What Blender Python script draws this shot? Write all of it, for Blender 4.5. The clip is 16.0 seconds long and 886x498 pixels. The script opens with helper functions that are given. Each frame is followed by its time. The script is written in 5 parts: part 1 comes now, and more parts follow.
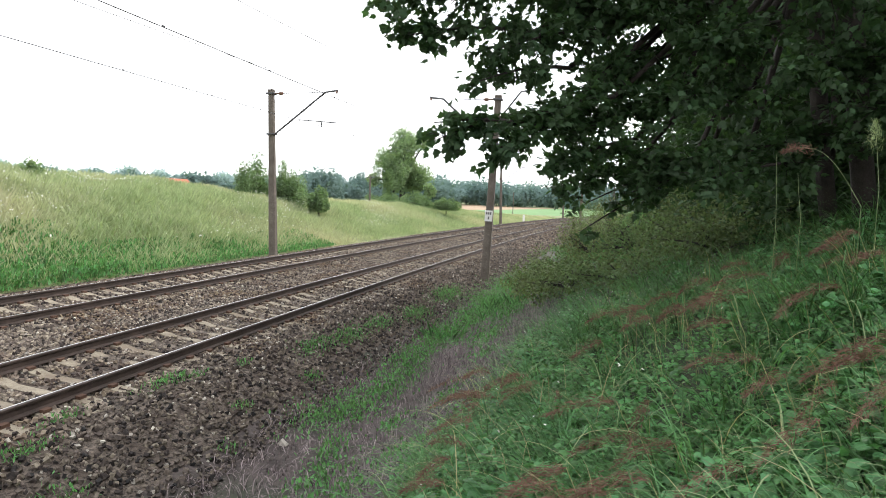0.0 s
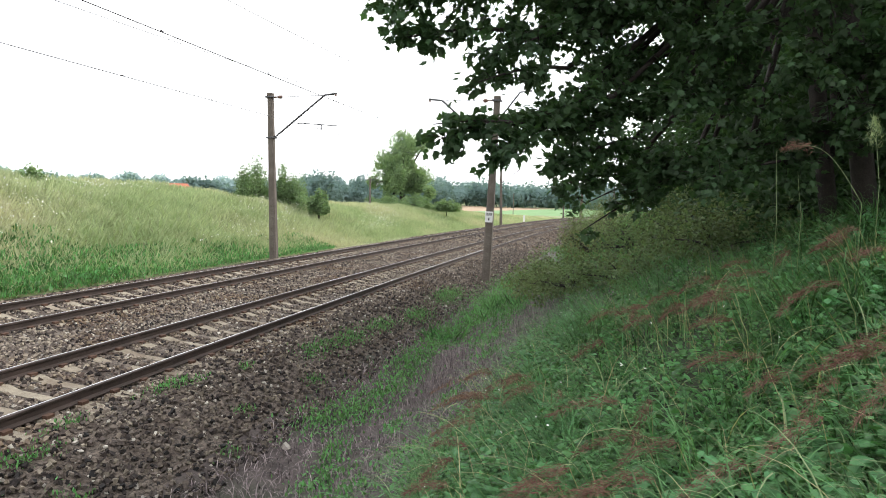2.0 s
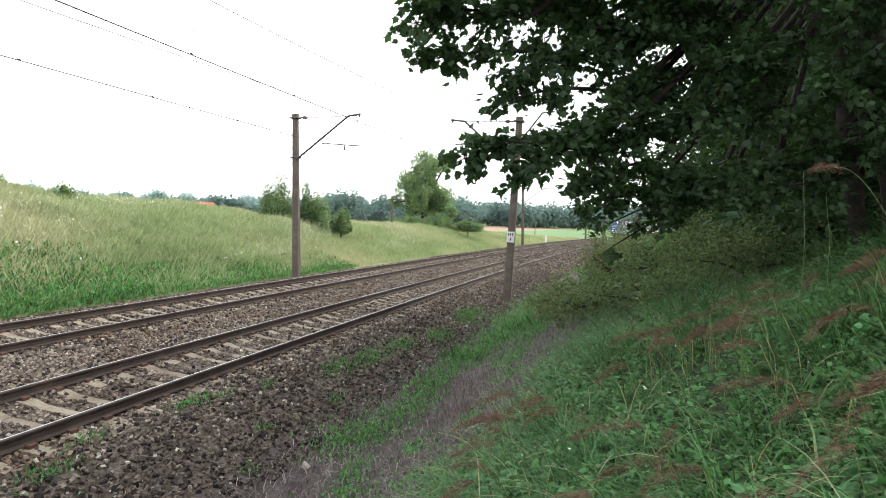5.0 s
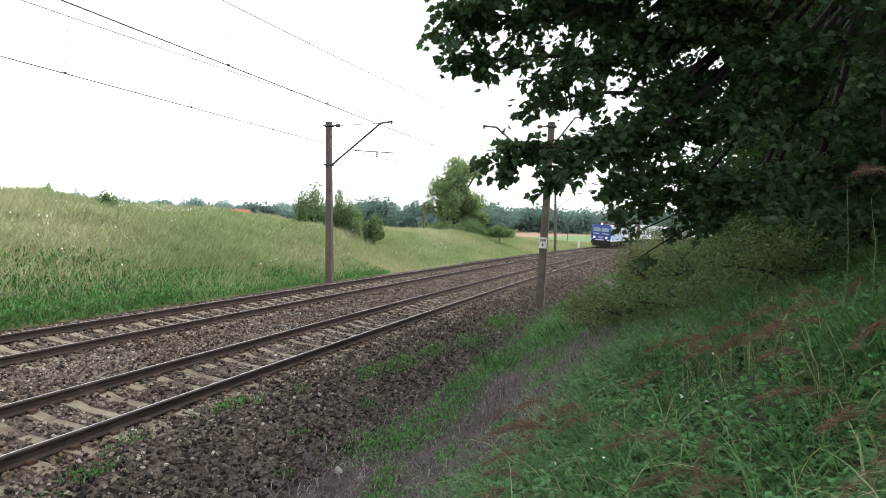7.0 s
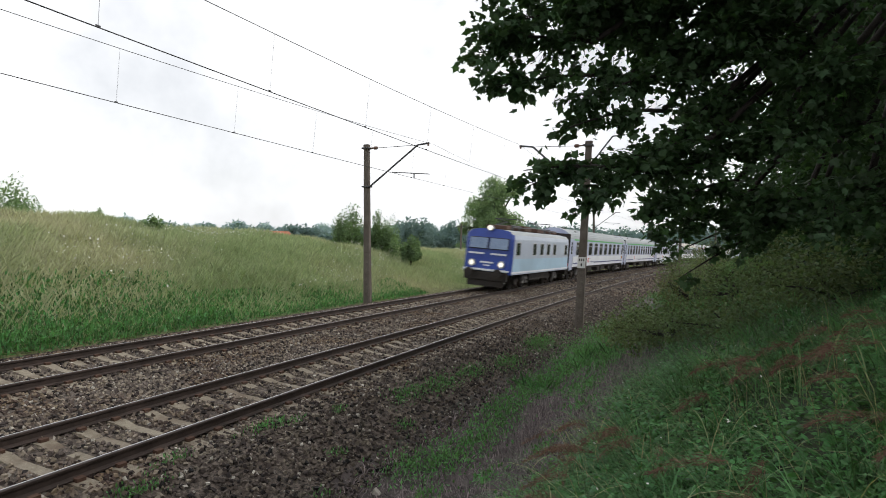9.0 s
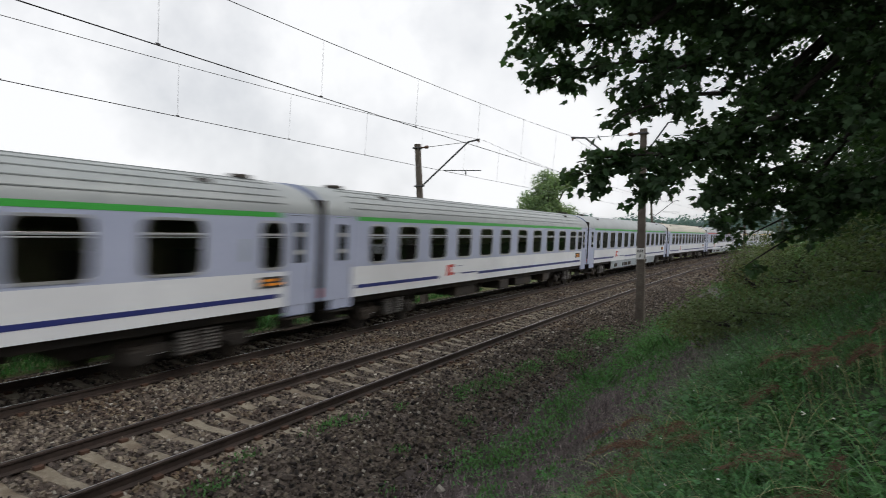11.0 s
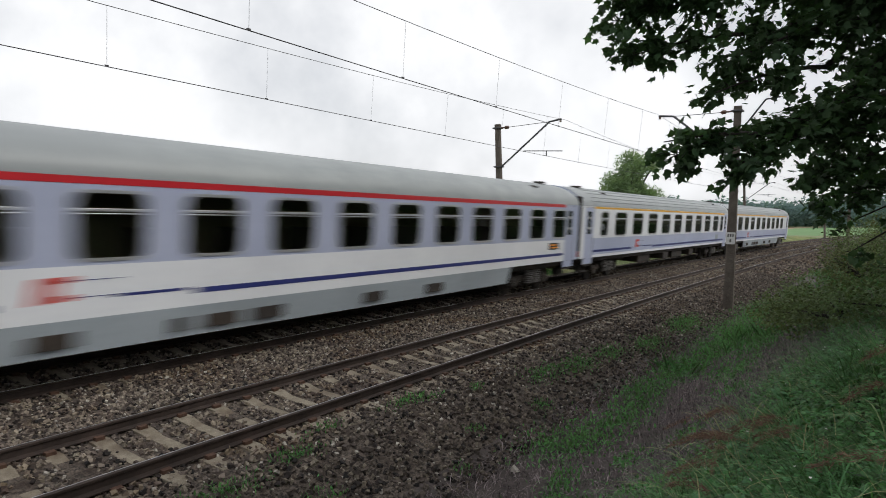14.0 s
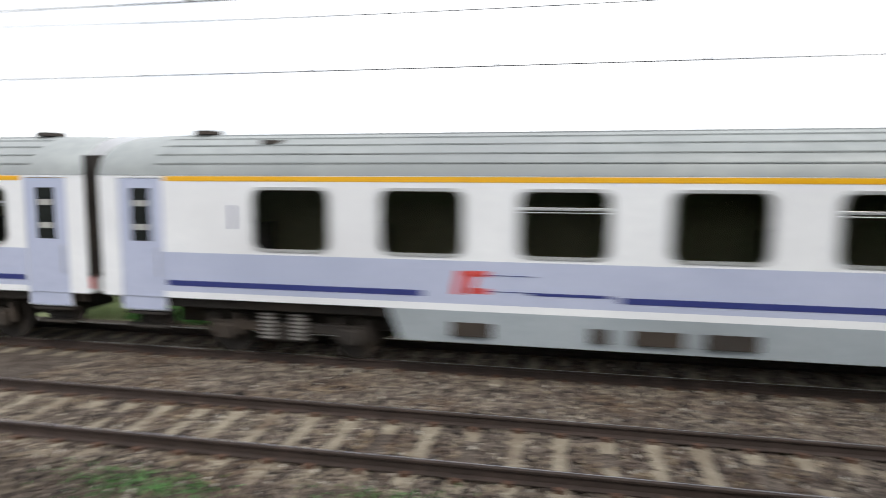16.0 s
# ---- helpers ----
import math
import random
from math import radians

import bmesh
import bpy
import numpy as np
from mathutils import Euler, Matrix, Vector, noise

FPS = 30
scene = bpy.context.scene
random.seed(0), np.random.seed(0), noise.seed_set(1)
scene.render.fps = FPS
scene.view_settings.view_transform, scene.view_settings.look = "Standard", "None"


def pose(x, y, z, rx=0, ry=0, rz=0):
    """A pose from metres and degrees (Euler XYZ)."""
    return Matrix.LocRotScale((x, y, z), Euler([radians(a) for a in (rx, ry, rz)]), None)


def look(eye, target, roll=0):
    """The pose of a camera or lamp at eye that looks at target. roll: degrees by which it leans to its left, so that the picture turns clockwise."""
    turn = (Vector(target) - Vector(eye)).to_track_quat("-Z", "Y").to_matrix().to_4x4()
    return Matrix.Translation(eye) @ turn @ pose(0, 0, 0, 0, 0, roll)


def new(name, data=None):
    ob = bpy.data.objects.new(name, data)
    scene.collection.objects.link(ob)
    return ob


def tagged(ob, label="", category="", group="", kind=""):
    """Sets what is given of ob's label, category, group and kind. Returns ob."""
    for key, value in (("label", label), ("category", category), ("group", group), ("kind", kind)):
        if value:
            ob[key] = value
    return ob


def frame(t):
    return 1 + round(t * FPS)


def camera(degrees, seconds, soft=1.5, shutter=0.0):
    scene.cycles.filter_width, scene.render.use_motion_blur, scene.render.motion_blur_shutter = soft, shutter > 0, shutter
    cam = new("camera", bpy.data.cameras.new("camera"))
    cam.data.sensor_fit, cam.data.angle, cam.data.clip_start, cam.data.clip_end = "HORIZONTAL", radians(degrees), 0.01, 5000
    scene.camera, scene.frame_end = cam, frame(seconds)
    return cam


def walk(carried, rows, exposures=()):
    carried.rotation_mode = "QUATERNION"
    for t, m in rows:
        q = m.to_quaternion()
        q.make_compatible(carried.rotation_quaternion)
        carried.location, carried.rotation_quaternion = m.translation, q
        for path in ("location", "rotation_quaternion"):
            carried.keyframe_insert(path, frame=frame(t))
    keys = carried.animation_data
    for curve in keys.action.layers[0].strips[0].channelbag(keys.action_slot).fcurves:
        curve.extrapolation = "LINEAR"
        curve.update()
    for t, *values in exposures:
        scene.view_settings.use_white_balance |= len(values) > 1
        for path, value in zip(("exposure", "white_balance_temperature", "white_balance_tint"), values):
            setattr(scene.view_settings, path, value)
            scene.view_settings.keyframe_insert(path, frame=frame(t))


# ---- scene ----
LENS = 71.2
EYE = (0.0, 0.0, 2.743)
# seconds, yaw to the left of the track's axis, pitch up, roll
PATH = [
    (0.0, 13.68, -4.50, 2.34), (0.5, 13.90, -4.57, 2.16), (1.0, 13.92, -4.59, 1.91), (1.5, 13.82, -4.59, 1.76),
    (2.0, 13.75, -4.36, 1.69), (2.5, 13.87, -4.17, 1.47), (3.0, 14.03, -3.88, 1.66), (3.5, 14.16, -3.63, 1.89),
    (4.0, 14.46, -2.82, 2.03), (5.2, 16.10, -2.60, 2.05), (6.5, 18.05, -2.47, 2.16), (7.0, 18.75, -2.14, 1.80),
    (7.5, 19.54, -1.55, 1.82), (8.0, 20.28, -1.13, 1.84), (8.5, 21.28, -0.66, 1.66), (8.7, 21.65, -0.45, 1.60),
    (9.8, 23.50, -0.35, 0.75), (10.8, 25.60, -0.52, -0.20), (11.0, 27.27, -0.65, -0.77), (11.5, 29.20, -0.79, -0.40),
    (12.0, 29.13, -1.25, 0.06), (12.5, 29.40, -1.41, 0.09), (13.0, 30.31, -1.53, 0.39), (13.5, 32.13, -1.65, 0.98),
    (14.0, 34.52, -2.36, -0.06), (14.5, 37.10, -2.36, 0.37), (14.6, 38.43, -2.42, 0.32), (14.8, 43.32, -1.18, -0.76),
    (15.0, 50.81, -1.94, 1.62), (15.3, 62.59, -1.93, 1.25), (15.5, 73.64, -1.98, 1.80), (15.7, 85.00, -2.20, 1.60),
    (16.0, 101.35, -2.58, 1.00),
]
EXPOSURES = [(0.0, 0.58), (4.0, 0.52), (6.5, 0.28), (8.5, -0.33), (11.0, -0.72), (14.5, -0.68), (15.2, -0.45), (15.5, -0.24), (16.0, -0.05)]


def aim(yaw, pitch, roll):
    return Matrix.Translation(EYE) @ pose(0, 0, 0, 0, 0, yaw) @ pose(0, 0, 0, 90 + pitch) @ pose(0, 0, 0, 0, 0, roll)


cam = camera(LENS, 16.0, soft=0.9, shutter=0.5)
walk(cam, [(t, aim(a, b, c)) for t, a, b, c in PATH], EXPOSURES)

# ---- daylight: a bright hazy sky ----
SUN_UP, SUN_TURN = radians(45), radians(55)
world = bpy.data.worlds.new("hazy_sky")
scene.world = world
world.use_nodes = True
wn, wl = world.node_tree.nodes, world.node_tree.links
wn.clear()
sky = wn.new("ShaderNodeTexSky")
sky.sky_type, sky.sun_disc, sky.sun_elevation, sky.sun_rotation = "NISHITA", False, SUN_UP, SUN_TURN
sky.air_density, sky.dust_density = 1.0, 3.0
sky_gain = wn.new("ShaderNodeVectorMath")
sky_gain.operation = "SCALE"
sky_gain.inputs[3].default_value = 0.11
coords = wn.new("ShaderNodeTexCoord")
cloud = wn.new("ShaderNodeTexNoise")
cloud.inputs["Scale"].default_value, cloud.inputs["Detail"].default_value, cloud.inputs["Roughness"].default_value = 3.2, 6, 0.55
cover = wn.new("ShaderNodeMapRange")
cover.inputs[1].default_value, cover.inputs[2].default_value = 0.36, 0.60
cover.inputs[3].default_value, cover.inputs[4].default_value = 0.62, 1.0
haze = wn.new("ShaderNodeMix")
haze.data_type = "RGBA"
haze.inputs[7].default_value = (1.62, 1.64, 1.68, 1)
back = wn.new("ShaderNodeBackground")
back.inputs[1].default_value = 1.0
wout = wn.new("ShaderNodeOutputWorld")
wl.new(sky.outputs[0], sky_gain.inputs[0])
wl.new(coords.outputs["Generated"], cloud.inputs["Vector"])
wl.new(cloud.outputs[0], cover.inputs[0])
wl.new(cover.outputs[0], haze.inputs[0])
wl.new(sky_gain.outputs[0], haze.inputs[6])
wl.new(haze.outputs[2], back.inputs[0])
wl.new(back.outputs[0], wout.inputs[0])
sun = new("sun", bpy.data.lights.new("sun", "SUN"))
sun.data.energy, sun.data.angle, sun.data.color = 2.1, radians(12), (1.0, 0.96, 0.9)
sun.matrix_world = look((0, 0, 0), (-math.sin(SUN_TURN) * math.cos(SUN_UP), -math.cos(SUN_TURN) * math.cos(SUN_UP), -math.sin(SUN_UP)))


# ---- materials ----
def surface(name, dark, light, scale=6.0, rough=0.7, bump=0.0, metal=0.0, fine=8.0, third=None, patch=0.5, island=0.0, leafy=0.0, space="Object", wide=(0.35, 0.65), spec=0.5):
    """Two colours mixed by noise at two scales; a third in larger stains; a little change per loose piece."""
    m = bpy.data.materials.new(name)
    m.use_nodes = True
    n, l = m.node_tree.nodes, m.node_tree.links
    b = n["Principled BSDF"]
    tc = n.new("ShaderNodeTexCoord")
    at = n.new("ShaderNodeNewGeometry").outputs["Position"] if space == "World" else tc.outputs[space]

    def grain(s, detail=5):
        t = n.new("ShaderNodeTexNoise")
        t.inputs["Scale"].default_value, t.inputs["Detail"].default_value = s, detail
        l.new(at, t.inputs["Vector"])
        return t.outputs[0]

    def ramp(v, lo, hi):
        r = n.new("ShaderNodeMapRange")
        r.inputs[1].default_value, r.inputs[2].default_value = lo, hi
        l.new(v, r.inputs[0])
        return r.outputs[0]

    def mix(f, a, b2):
        x = n.new("ShaderNodeMix")
        x.data_type = "RGBA"
        for sock, v in ((x.inputs[0], f), (x.inputs[6], a), (x.inputs[7], b2)):
            if isinstance(v, (int, float)):
                sock.default_value = v
            elif isinstance(v, tuple):
                sock.default_value = (*v, 1)
            else:
                l.new(v, sock)
        return x.outputs[2]

    g1, g2 = grain(scale), grain(scale * fine)
    blend = n.new("ShaderNodeMath")
    blend.operation = "MULTIPLY_ADD"
    blend.inputs[1].default_value = 0.5
    half = n.new("ShaderNodeMath")
    half.operation = "MULTIPLY"
    half.inputs[1].default_value = 0.5
    l.new(g2, half.inputs[0])
    l.new(g1, blend.inputs[0])
    l.new(half.outputs[0], blend.inputs[2])
    f = ramp(blend.outputs[0], *wide)
    col = mix(f, dark, light)
    if third:
        col = mix(ramp(grain(scale * 0.21), 0.5 - 0.1 * patch, 0.5 + 0.25), col, third)
    if island:
        geo = n.new("ShaderNodeNewGeometry")
        hsv = n.new("ShaderNodeHueSaturation")
        r = n.new("ShaderNodeMapRange")
        r.inputs[3].default_value, r.inputs[4].default_value = 1 - island, 1 + island
        l.new(geo.outputs["Random Per Island"], r.inputs[0])
        l.new(r.outputs[0], hsv.inputs["Value"])
        r2 = n.new("ShaderNodeMapRange")
        r2.inputs[3].default_value, r2.inputs[4].default_value = 0.5 - 0.03 * island, 0.5 + 0.03 * island
        l.new(geo.outputs["Random Per Island"], r2.inputs[0])
        l.new(r2.outputs[0], hsv.inputs["Hue"])
        l.new(col, hsv.inputs["Color"])
        col = hsv.outputs[0]
    l.new(col, b.inputs["Base Color"])
    b.inputs["Roughness"].default_value, b.inputs["Metallic"].default_value = rough, metal
    b.inputs["Specular IOR Level"].default_value = spec
    if bump:
        bp = n.new("ShaderNodeBump")
        bp.inputs["Strength"].default_value, bp.inputs["Distance"].default_value = bump, 0.02
        l.new(g2, bp.inputs["Height"])
        l.new(bp.outputs[0], b.inputs["Normal"])
    if leafy:
        tr = n.new("ShaderNodeBsdfTranslucent")
        bright = n.new("ShaderNodeVectorMath")
        bright.operation = "MULTIPLY"
        bright.inputs[1].default_value = (1.5, 1.7, 0.8)
        l.new(col, bright.inputs[0])
        l.new(bright.outputs[0], tr.inputs[0])
        ms = n.new("ShaderNodeMixShader")
        ms.inputs[0].default_value = leafy
        l.new(b.outputs[0], ms.inputs[1])
        l.new(tr.outputs[0], ms.inputs[2])
        l.new(ms.outputs[0], n["Material Output"].inputs[0])
    return m


def tinted_glass(name, tint, clear):
    m = bpy.data.materials.new(name)
    m.use_nodes = True
    n, l = m.node_tree.nodes, m.node_tree.links
    n.remove(n["Principled BSDF"])
    t, g, mx, fr = (n.new("ShaderNode" + k) for k in ("BsdfTransparent", "BsdfGlossy", "MixShader", "Fresnel"))
    t.inputs[0].default_value = (*[clear * c for c in tint], 1)
    g.inputs["Roughness"].default_value = 0.04
    fr.inputs[0].default_value = 1.5
    l.new(fr.outputs[0], mx.inputs[0])
    l.new(t.outputs[0], mx.inputs[1])
    l.new(g.outputs[0], mx.inputs[2])
    l.new(mx.outputs[0], n["Material Output"].inputs[0])
    return m


def glowing(name, colour, strength):
    m = bpy.data.materials.new(name)
    m.use_nodes = True
    b = m.node_tree.nodes["Principled BSDF"]
    b.inputs["Base Color"].default_value = b.inputs["Emission Color"].default_value = (*colour, 1)
    b.inputs["Emission Strength"].default_value = strength
    return m


M = dict(
    soil=surface("soil_and_turf", (0.022, 0.017, 0.015), (0.085, 0.067, 0.062), 2.6, 0.95, 0.5, third=(0.03, 0.045, 0.02), space="World"),
    turf=surface("meadow_turf", (0.10, 0.14, 0.055), (0.20, 0.22, 0.11), 0.35, 0.95, 0.4, third=(0.20, 0.19, 0.09), space="World"),
    # shade under the bank's herbs is put into this dark turf colour
    bank=surface("bank_turf_with_painted_shade", (0.016, 0.024, 0.010), (0.04, 0.058, 0.024), 3.0, 0.95, 0.5, third=(0.05, 0.042, 0.03), space="World"),
    field=surface("crop_field", (0.10, 0.20, 0.07), (0.14, 0.25, 0.10), 0.05, 0.95, space="World"),
    stubble=surface("stubble_field", (0.27, 0.19, 0.12), (0.33, 0.24, 0.16), 0.06, 0.95, space="World"),
    ballast=surface("ballast_bed", (0.014, 0.011, 0.008), (0.16, 0.127, 0.102), 15, 0.95, 1.0, fine=2.6, third=(0.030, 0.018, 0.012), wide=(0.40, 0.62), space="World"),
    stone=surface("ballast_stone", (0.060, 0.047, 0.038), (0.188, 0.152, 0.126), 3, 0.9, 0.3, island=0.98, third=(0.085, 0.05, 0.031), space="World"),
    dirty_stone=surface("dirty_ballast_stone", (0.034, 0.026, 0.021), (0.118, 0.092, 0.075), 3, 0.9, 0.3, island=0.98, third=(0.05, 0.034, 0.026), space="World"),
    pale=surface("pale_stone", (0.26, 0.235, 0.20), (0.42, 0.39, 0.34), 9, 0.85, 0.3, island=0.3, space="World"),
    rail=surface("rusty_rail", (0.016, 0.010, 0.008), (0.036, 0.022, 0.016), 14, 0.75, 0.2, third=(0.05, 0.032, 0.026), space="World"),
    tread=surface("polished_rail_head", (0.48, 0.48, 0.50), (0.62, 0.62, 0.65), 8, 0.30, 0.0, 0.9, space="World"),
    sleeper=surface("weathered_concrete_sleeper", (0.14, 0.118, 0.085), (0.29, 0.255, 0.195), 10, 0.9, 0.4, third=(0.10, 0.07, 0.047), space="World"),
    clip=surface("rusty_fastening", (0.05, 0.025, 0.016), (0.10, 0.05, 0.03), 20, 0.8, space="World"),
    pole=surface("weathered_concrete_pole", (0.075, 0.062, 0.051), (0.165, 0.14, 0.118), 3, 0.92, 0.4, third=(0.09, 0.075, 0.06)),
    steel=surface("dark_steel", (0.07, 0.07, 0.075), (0.13, 0.13, 0.135), 8, 0.6, 0.1, 0.5),
    wire=surface("dark_copper_wire", (0.05, 0.05, 0.055), (0.08, 0.08, 0.085), 3, 0.6, 0.0, 0.5),
    ceramic=surface("brown_insulator", (0.10, 0.05, 0.035), (0.15, 0.08, 0.05), 5, 0.3),
    sign=surface("white_enamel", (0.62, 0.62, 0.60), (0.75, 0.75, 0.73), 12, 0.5),
    ink=surface("black_paint", (0.02, 0.02, 0.02), (0.04, 0.04, 0.04), 8, 0.6),
    bark=surface("brown_bark", (0.013, 0.010, 0.008), (0.036, 0.028, 0.023), 7, 0.95, 0.8),
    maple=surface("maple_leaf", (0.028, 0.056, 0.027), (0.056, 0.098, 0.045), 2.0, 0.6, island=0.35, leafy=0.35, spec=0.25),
    shrub=surface("shrub_leaf", (0.058, 0.095, 0.042), (0.135, 0.17, 0.082), 1.2, 0.65, island=0.45, leafy=0.3, third=(0.12, 0.105, 0.05), spec=0.25),
    willow=surface("pale_tree_leaf", (0.14, 0.205, 0.12), (0.24, 0.31, 0.19), 0.5, 0.7, island=0.35, leafy=0.42, spec=0.2),
    # distance haze is mixed into both woodland colours, bluer for the ridge
    hazed_wood=surface("far_hazed_woodland", (0.10, 0.16, 0.165), (0.165, 0.235, 0.24), 0.08, 0.9, island=0.1, leafy=0.3, spec=0.1, space="World"),
    blue_hazed_wood=surface("haze_painted_woodland", (0.26, 0.34, 0.39), (0.32, 0.40, 0.44), 0.05, 0.95, leafy=0.3, spec=0.1, space="World"),
    blade=surface("green_grass_blade", (0.036, 0.10, 0.038), (0.115, 0.22, 0.09), 1.3, 0.7, island=0.6, leafy=0.3, spec=0.25, space="World"),
    straw=surface("dry_grass_stalk", (0.26, 0.24, 0.13), (0.40, 0.37, 0.22), 2, 0.85, island=0.3, leafy=0.25, spec=0.2, space="World"),
    plume=surface("reddish_seed_head", (0.12, 0.068, 0.056), (0.22, 0.135, 0.11), 4, 0.9, island=0.3, leafy=0.2, spec=0.1, space="World"),
    herb=surface("herb_leaf", (0.055, 0.145, 0.052), (0.12, 0.25, 0.095), 2, 0.55, island=0.55, leafy=0.3, spec=0.3, space="World"),
    litter=surface("dead_brown_stem", (0.085, 0.066, 0.068), (0.27, 0.225, 0.225), 3, 0.95, island=0.75, spec=0.1, space="World"),
    broad=surface("broad_bank_leaf", (0.04, 0.125, 0.045), (0.10, 0.235, 0.09), 2, 0.5, island=0.5, leafy=0.25, spec=0.35, space="World"),
    hedge=surface("far_bush_leaf", (0.10, 0.155, 0.08), (0.19, 0.26, 0.145), 0.8, 0.7, island=0.4, leafy=0.35, spec=0.2),
    flower=surface("white_flower", (0.7, 0.7, 0.62), (0.8, 0.8, 0.74), 4, 0.9, space="World"),
    meadow=surface("meadow_grass", (0.20, 0.26, 0.14), (0.36, 0.40, 0.26), 0.5, 0.85, island=0.2, leafy=0.25, third=(0.46, 0.42, 0.32), spec=0.15, space="World"),
    white=surface("white_coach_paint", (0.74, 0.76, 0.80), (0.82, 0.84, 0.87), 1.2, 0.30, third=(0.68, 0.69, 0.72)),
    lilac=surface("grey_blue_coach_paint", (0.41, 0.45, 0.60), (0.47, 0.51, 0.66), 1.2, 0.30, third=(0.38, 0.42, 0.56)),
    navy=surface("navy_stripe_paint", (0.025, 0.035, 0.16), (0.04, 0.05, 0.20), 2, 0.35),
    green_line=surface("green_stripe_paint", (0.05, 0.36, 0.06), (0.07, 0.42, 0.08), 2, 0.35),
    red_line=surface("red_stripe_paint", (0.50, 0.02, 0.03), (0.58, 0.03, 0.04), 2, 0.35),
    yellow_line=surface("yellow_stripe_paint", (0.70, 0.36, 0.01), (0.78, 0.42, 0.015), 2, 0.35),
    logo=surface("red_mark_paint", (0.55, 0.05, 0.04), (0.62, 0.07, 0.05), 3, 0.4),
    roof_grey=surface("grey_roof_paint", (0.23, 0.255, 0.26), (0.33, 0.355, 0.36), 0.9, 0.5, third=(0.24, 0.26, 0.27), fine=5),
    roof_beige=surface("beige_roof_paint", (0.42, 0.40, 0.33), (0.52, 0.49, 0.41), 0.9, 0.5, third=(0.36, 0.34, 0.29), fine=5),
    skirt=surface("grey_skirt_paint", (0.33, 0.38, 0.42), (0.42, 0.47, 0.51), 1.2, 0.45, third=(0.26, 0.29, 0.31)),
    under=surface("grimy_underframe", (0.014, 0.012, 0.011), (0.04, 0.034, 0.03), 5, 0.85, 0.3, third=(0.05, 0.036, 0.026)),
    # the windscreen's pale blue stands in for the sky reflected in it
    screen=surface("painted_sky_windscreen", (0.16, 0.23, 0.36), (0.24, 0.32, 0.46), 1, 0.12),
    spring=surface("dusty_steel_spring", (0.10, 0.095, 0.09), (0.20, 0.19, 0.18), 6, 0.7),
    pale_blade=surface("pale_grass_blade", (0.16, 0.21, 0.11), (0.27, 0.32, 0.18), 2, 0.8, island=0.4, leafy=0.25, spec=0.2, space="World"),
    rubber=surface("black_rubber", (0.015, 0.015, 0.016), (0.03, 0.03, 0.032), 5, 0.8),
    alu=surface("aluminium_trim", (0.45, 0.46, 0.48), (0.58, 0.59, 0.6), 6, 0.4, 0.0, 0.6),
    inside=surface("coach_lining", (0.26, 0.22, 0.14), (0.36, 0.30, 0.19), 1.5, 0.8),
    seat=surface("seat_cloth", (0.04, 0.035, 0.05), (0.08, 0.06, 0.07), 3, 0.95),
    glass=tinted_glass("coach_window_glass", (0.8, 0.85, 0.85), 0.6),
    loco_blue=surface("blue_loco_paint", (0.012, 0.04, 0.26), (0.018, 0.06, 0.33), 1.5, 0.35),
    loco_pale=surface("pale_blue_loco_paint", (0.34, 0.50, 0.62), (0.42, 0.58, 0.70), 1.5, 0.4, third=(0.30, 0.42, 0.52)),
    loco_grey=surface("pale_loco_paint", (0.36, 0.42, 0.50), (0.46, 0.51, 0.58), 1.5, 0.4, third=(0.36, 0.4, 0.48)),
    lamp=glowing("headlight_glow", (1.0, 0.93, 0.78), 1.3),
    orange=surface("orange_sign_panel", (0.75, 0.25, 0.02), (0.85, 0.32, 0.03), 4, 0.5),
    plaster=surface("pale_plaster", (0.34, 0.34, 0.33), (0.44, 0.44, 0.42), 0.8, 0.9),
    tiles=surface("red_roof_tile", (0.30, 0.10, 0.06), (0.38, 0.14, 0.08), 1.0, 0.9),
    pane=surface("dark_far_window", (0.012, 0.014, 0.014), (0.022, 0.025, 0.025), 1, 0.12, spec=0.35),
)


# ---- mesh helpers ----
def fill(name, v, f, mats, index=None, parent=None, label="", smooth=False):
    """One mesh object from vertex and face arrays (faces all of one size)."""
    v, f = np.asarray(v, float).reshape(-1, 3), np.asarray(f, int)
    me = bpy.data.meshes.new(name)
    k = f.shape[1]
    me.vertices.add(len(v))
    me.vertices.foreach_set("co", v.ravel())
    me.loops.add(f.size)
    me.loops.foreach_set("vertex_index", f.ravel())
    me.polygons.add(len(f))
    me.polygons.foreach_set("loop_start", np.arange(len(f)) * k)
    me.polygons.foreach_set("loop_total", np.full(len(f), k))
    for m in mats if isinstance(mats, (list, tuple)) else [mats]:
        me.materials.append(m)
    if index is not None:
        me.polygons.foreach_set("material_index", np.asarray(index, int))
    me.polygons.foreach_set("use_smooth", np.full(len(f), smooth))
    me.update(calc_edges=True)
    me.validate()
    ob = new(name, me)
    if parent:
        ob.parent = parent
    if label:
        ob["label"] = label
    return ob


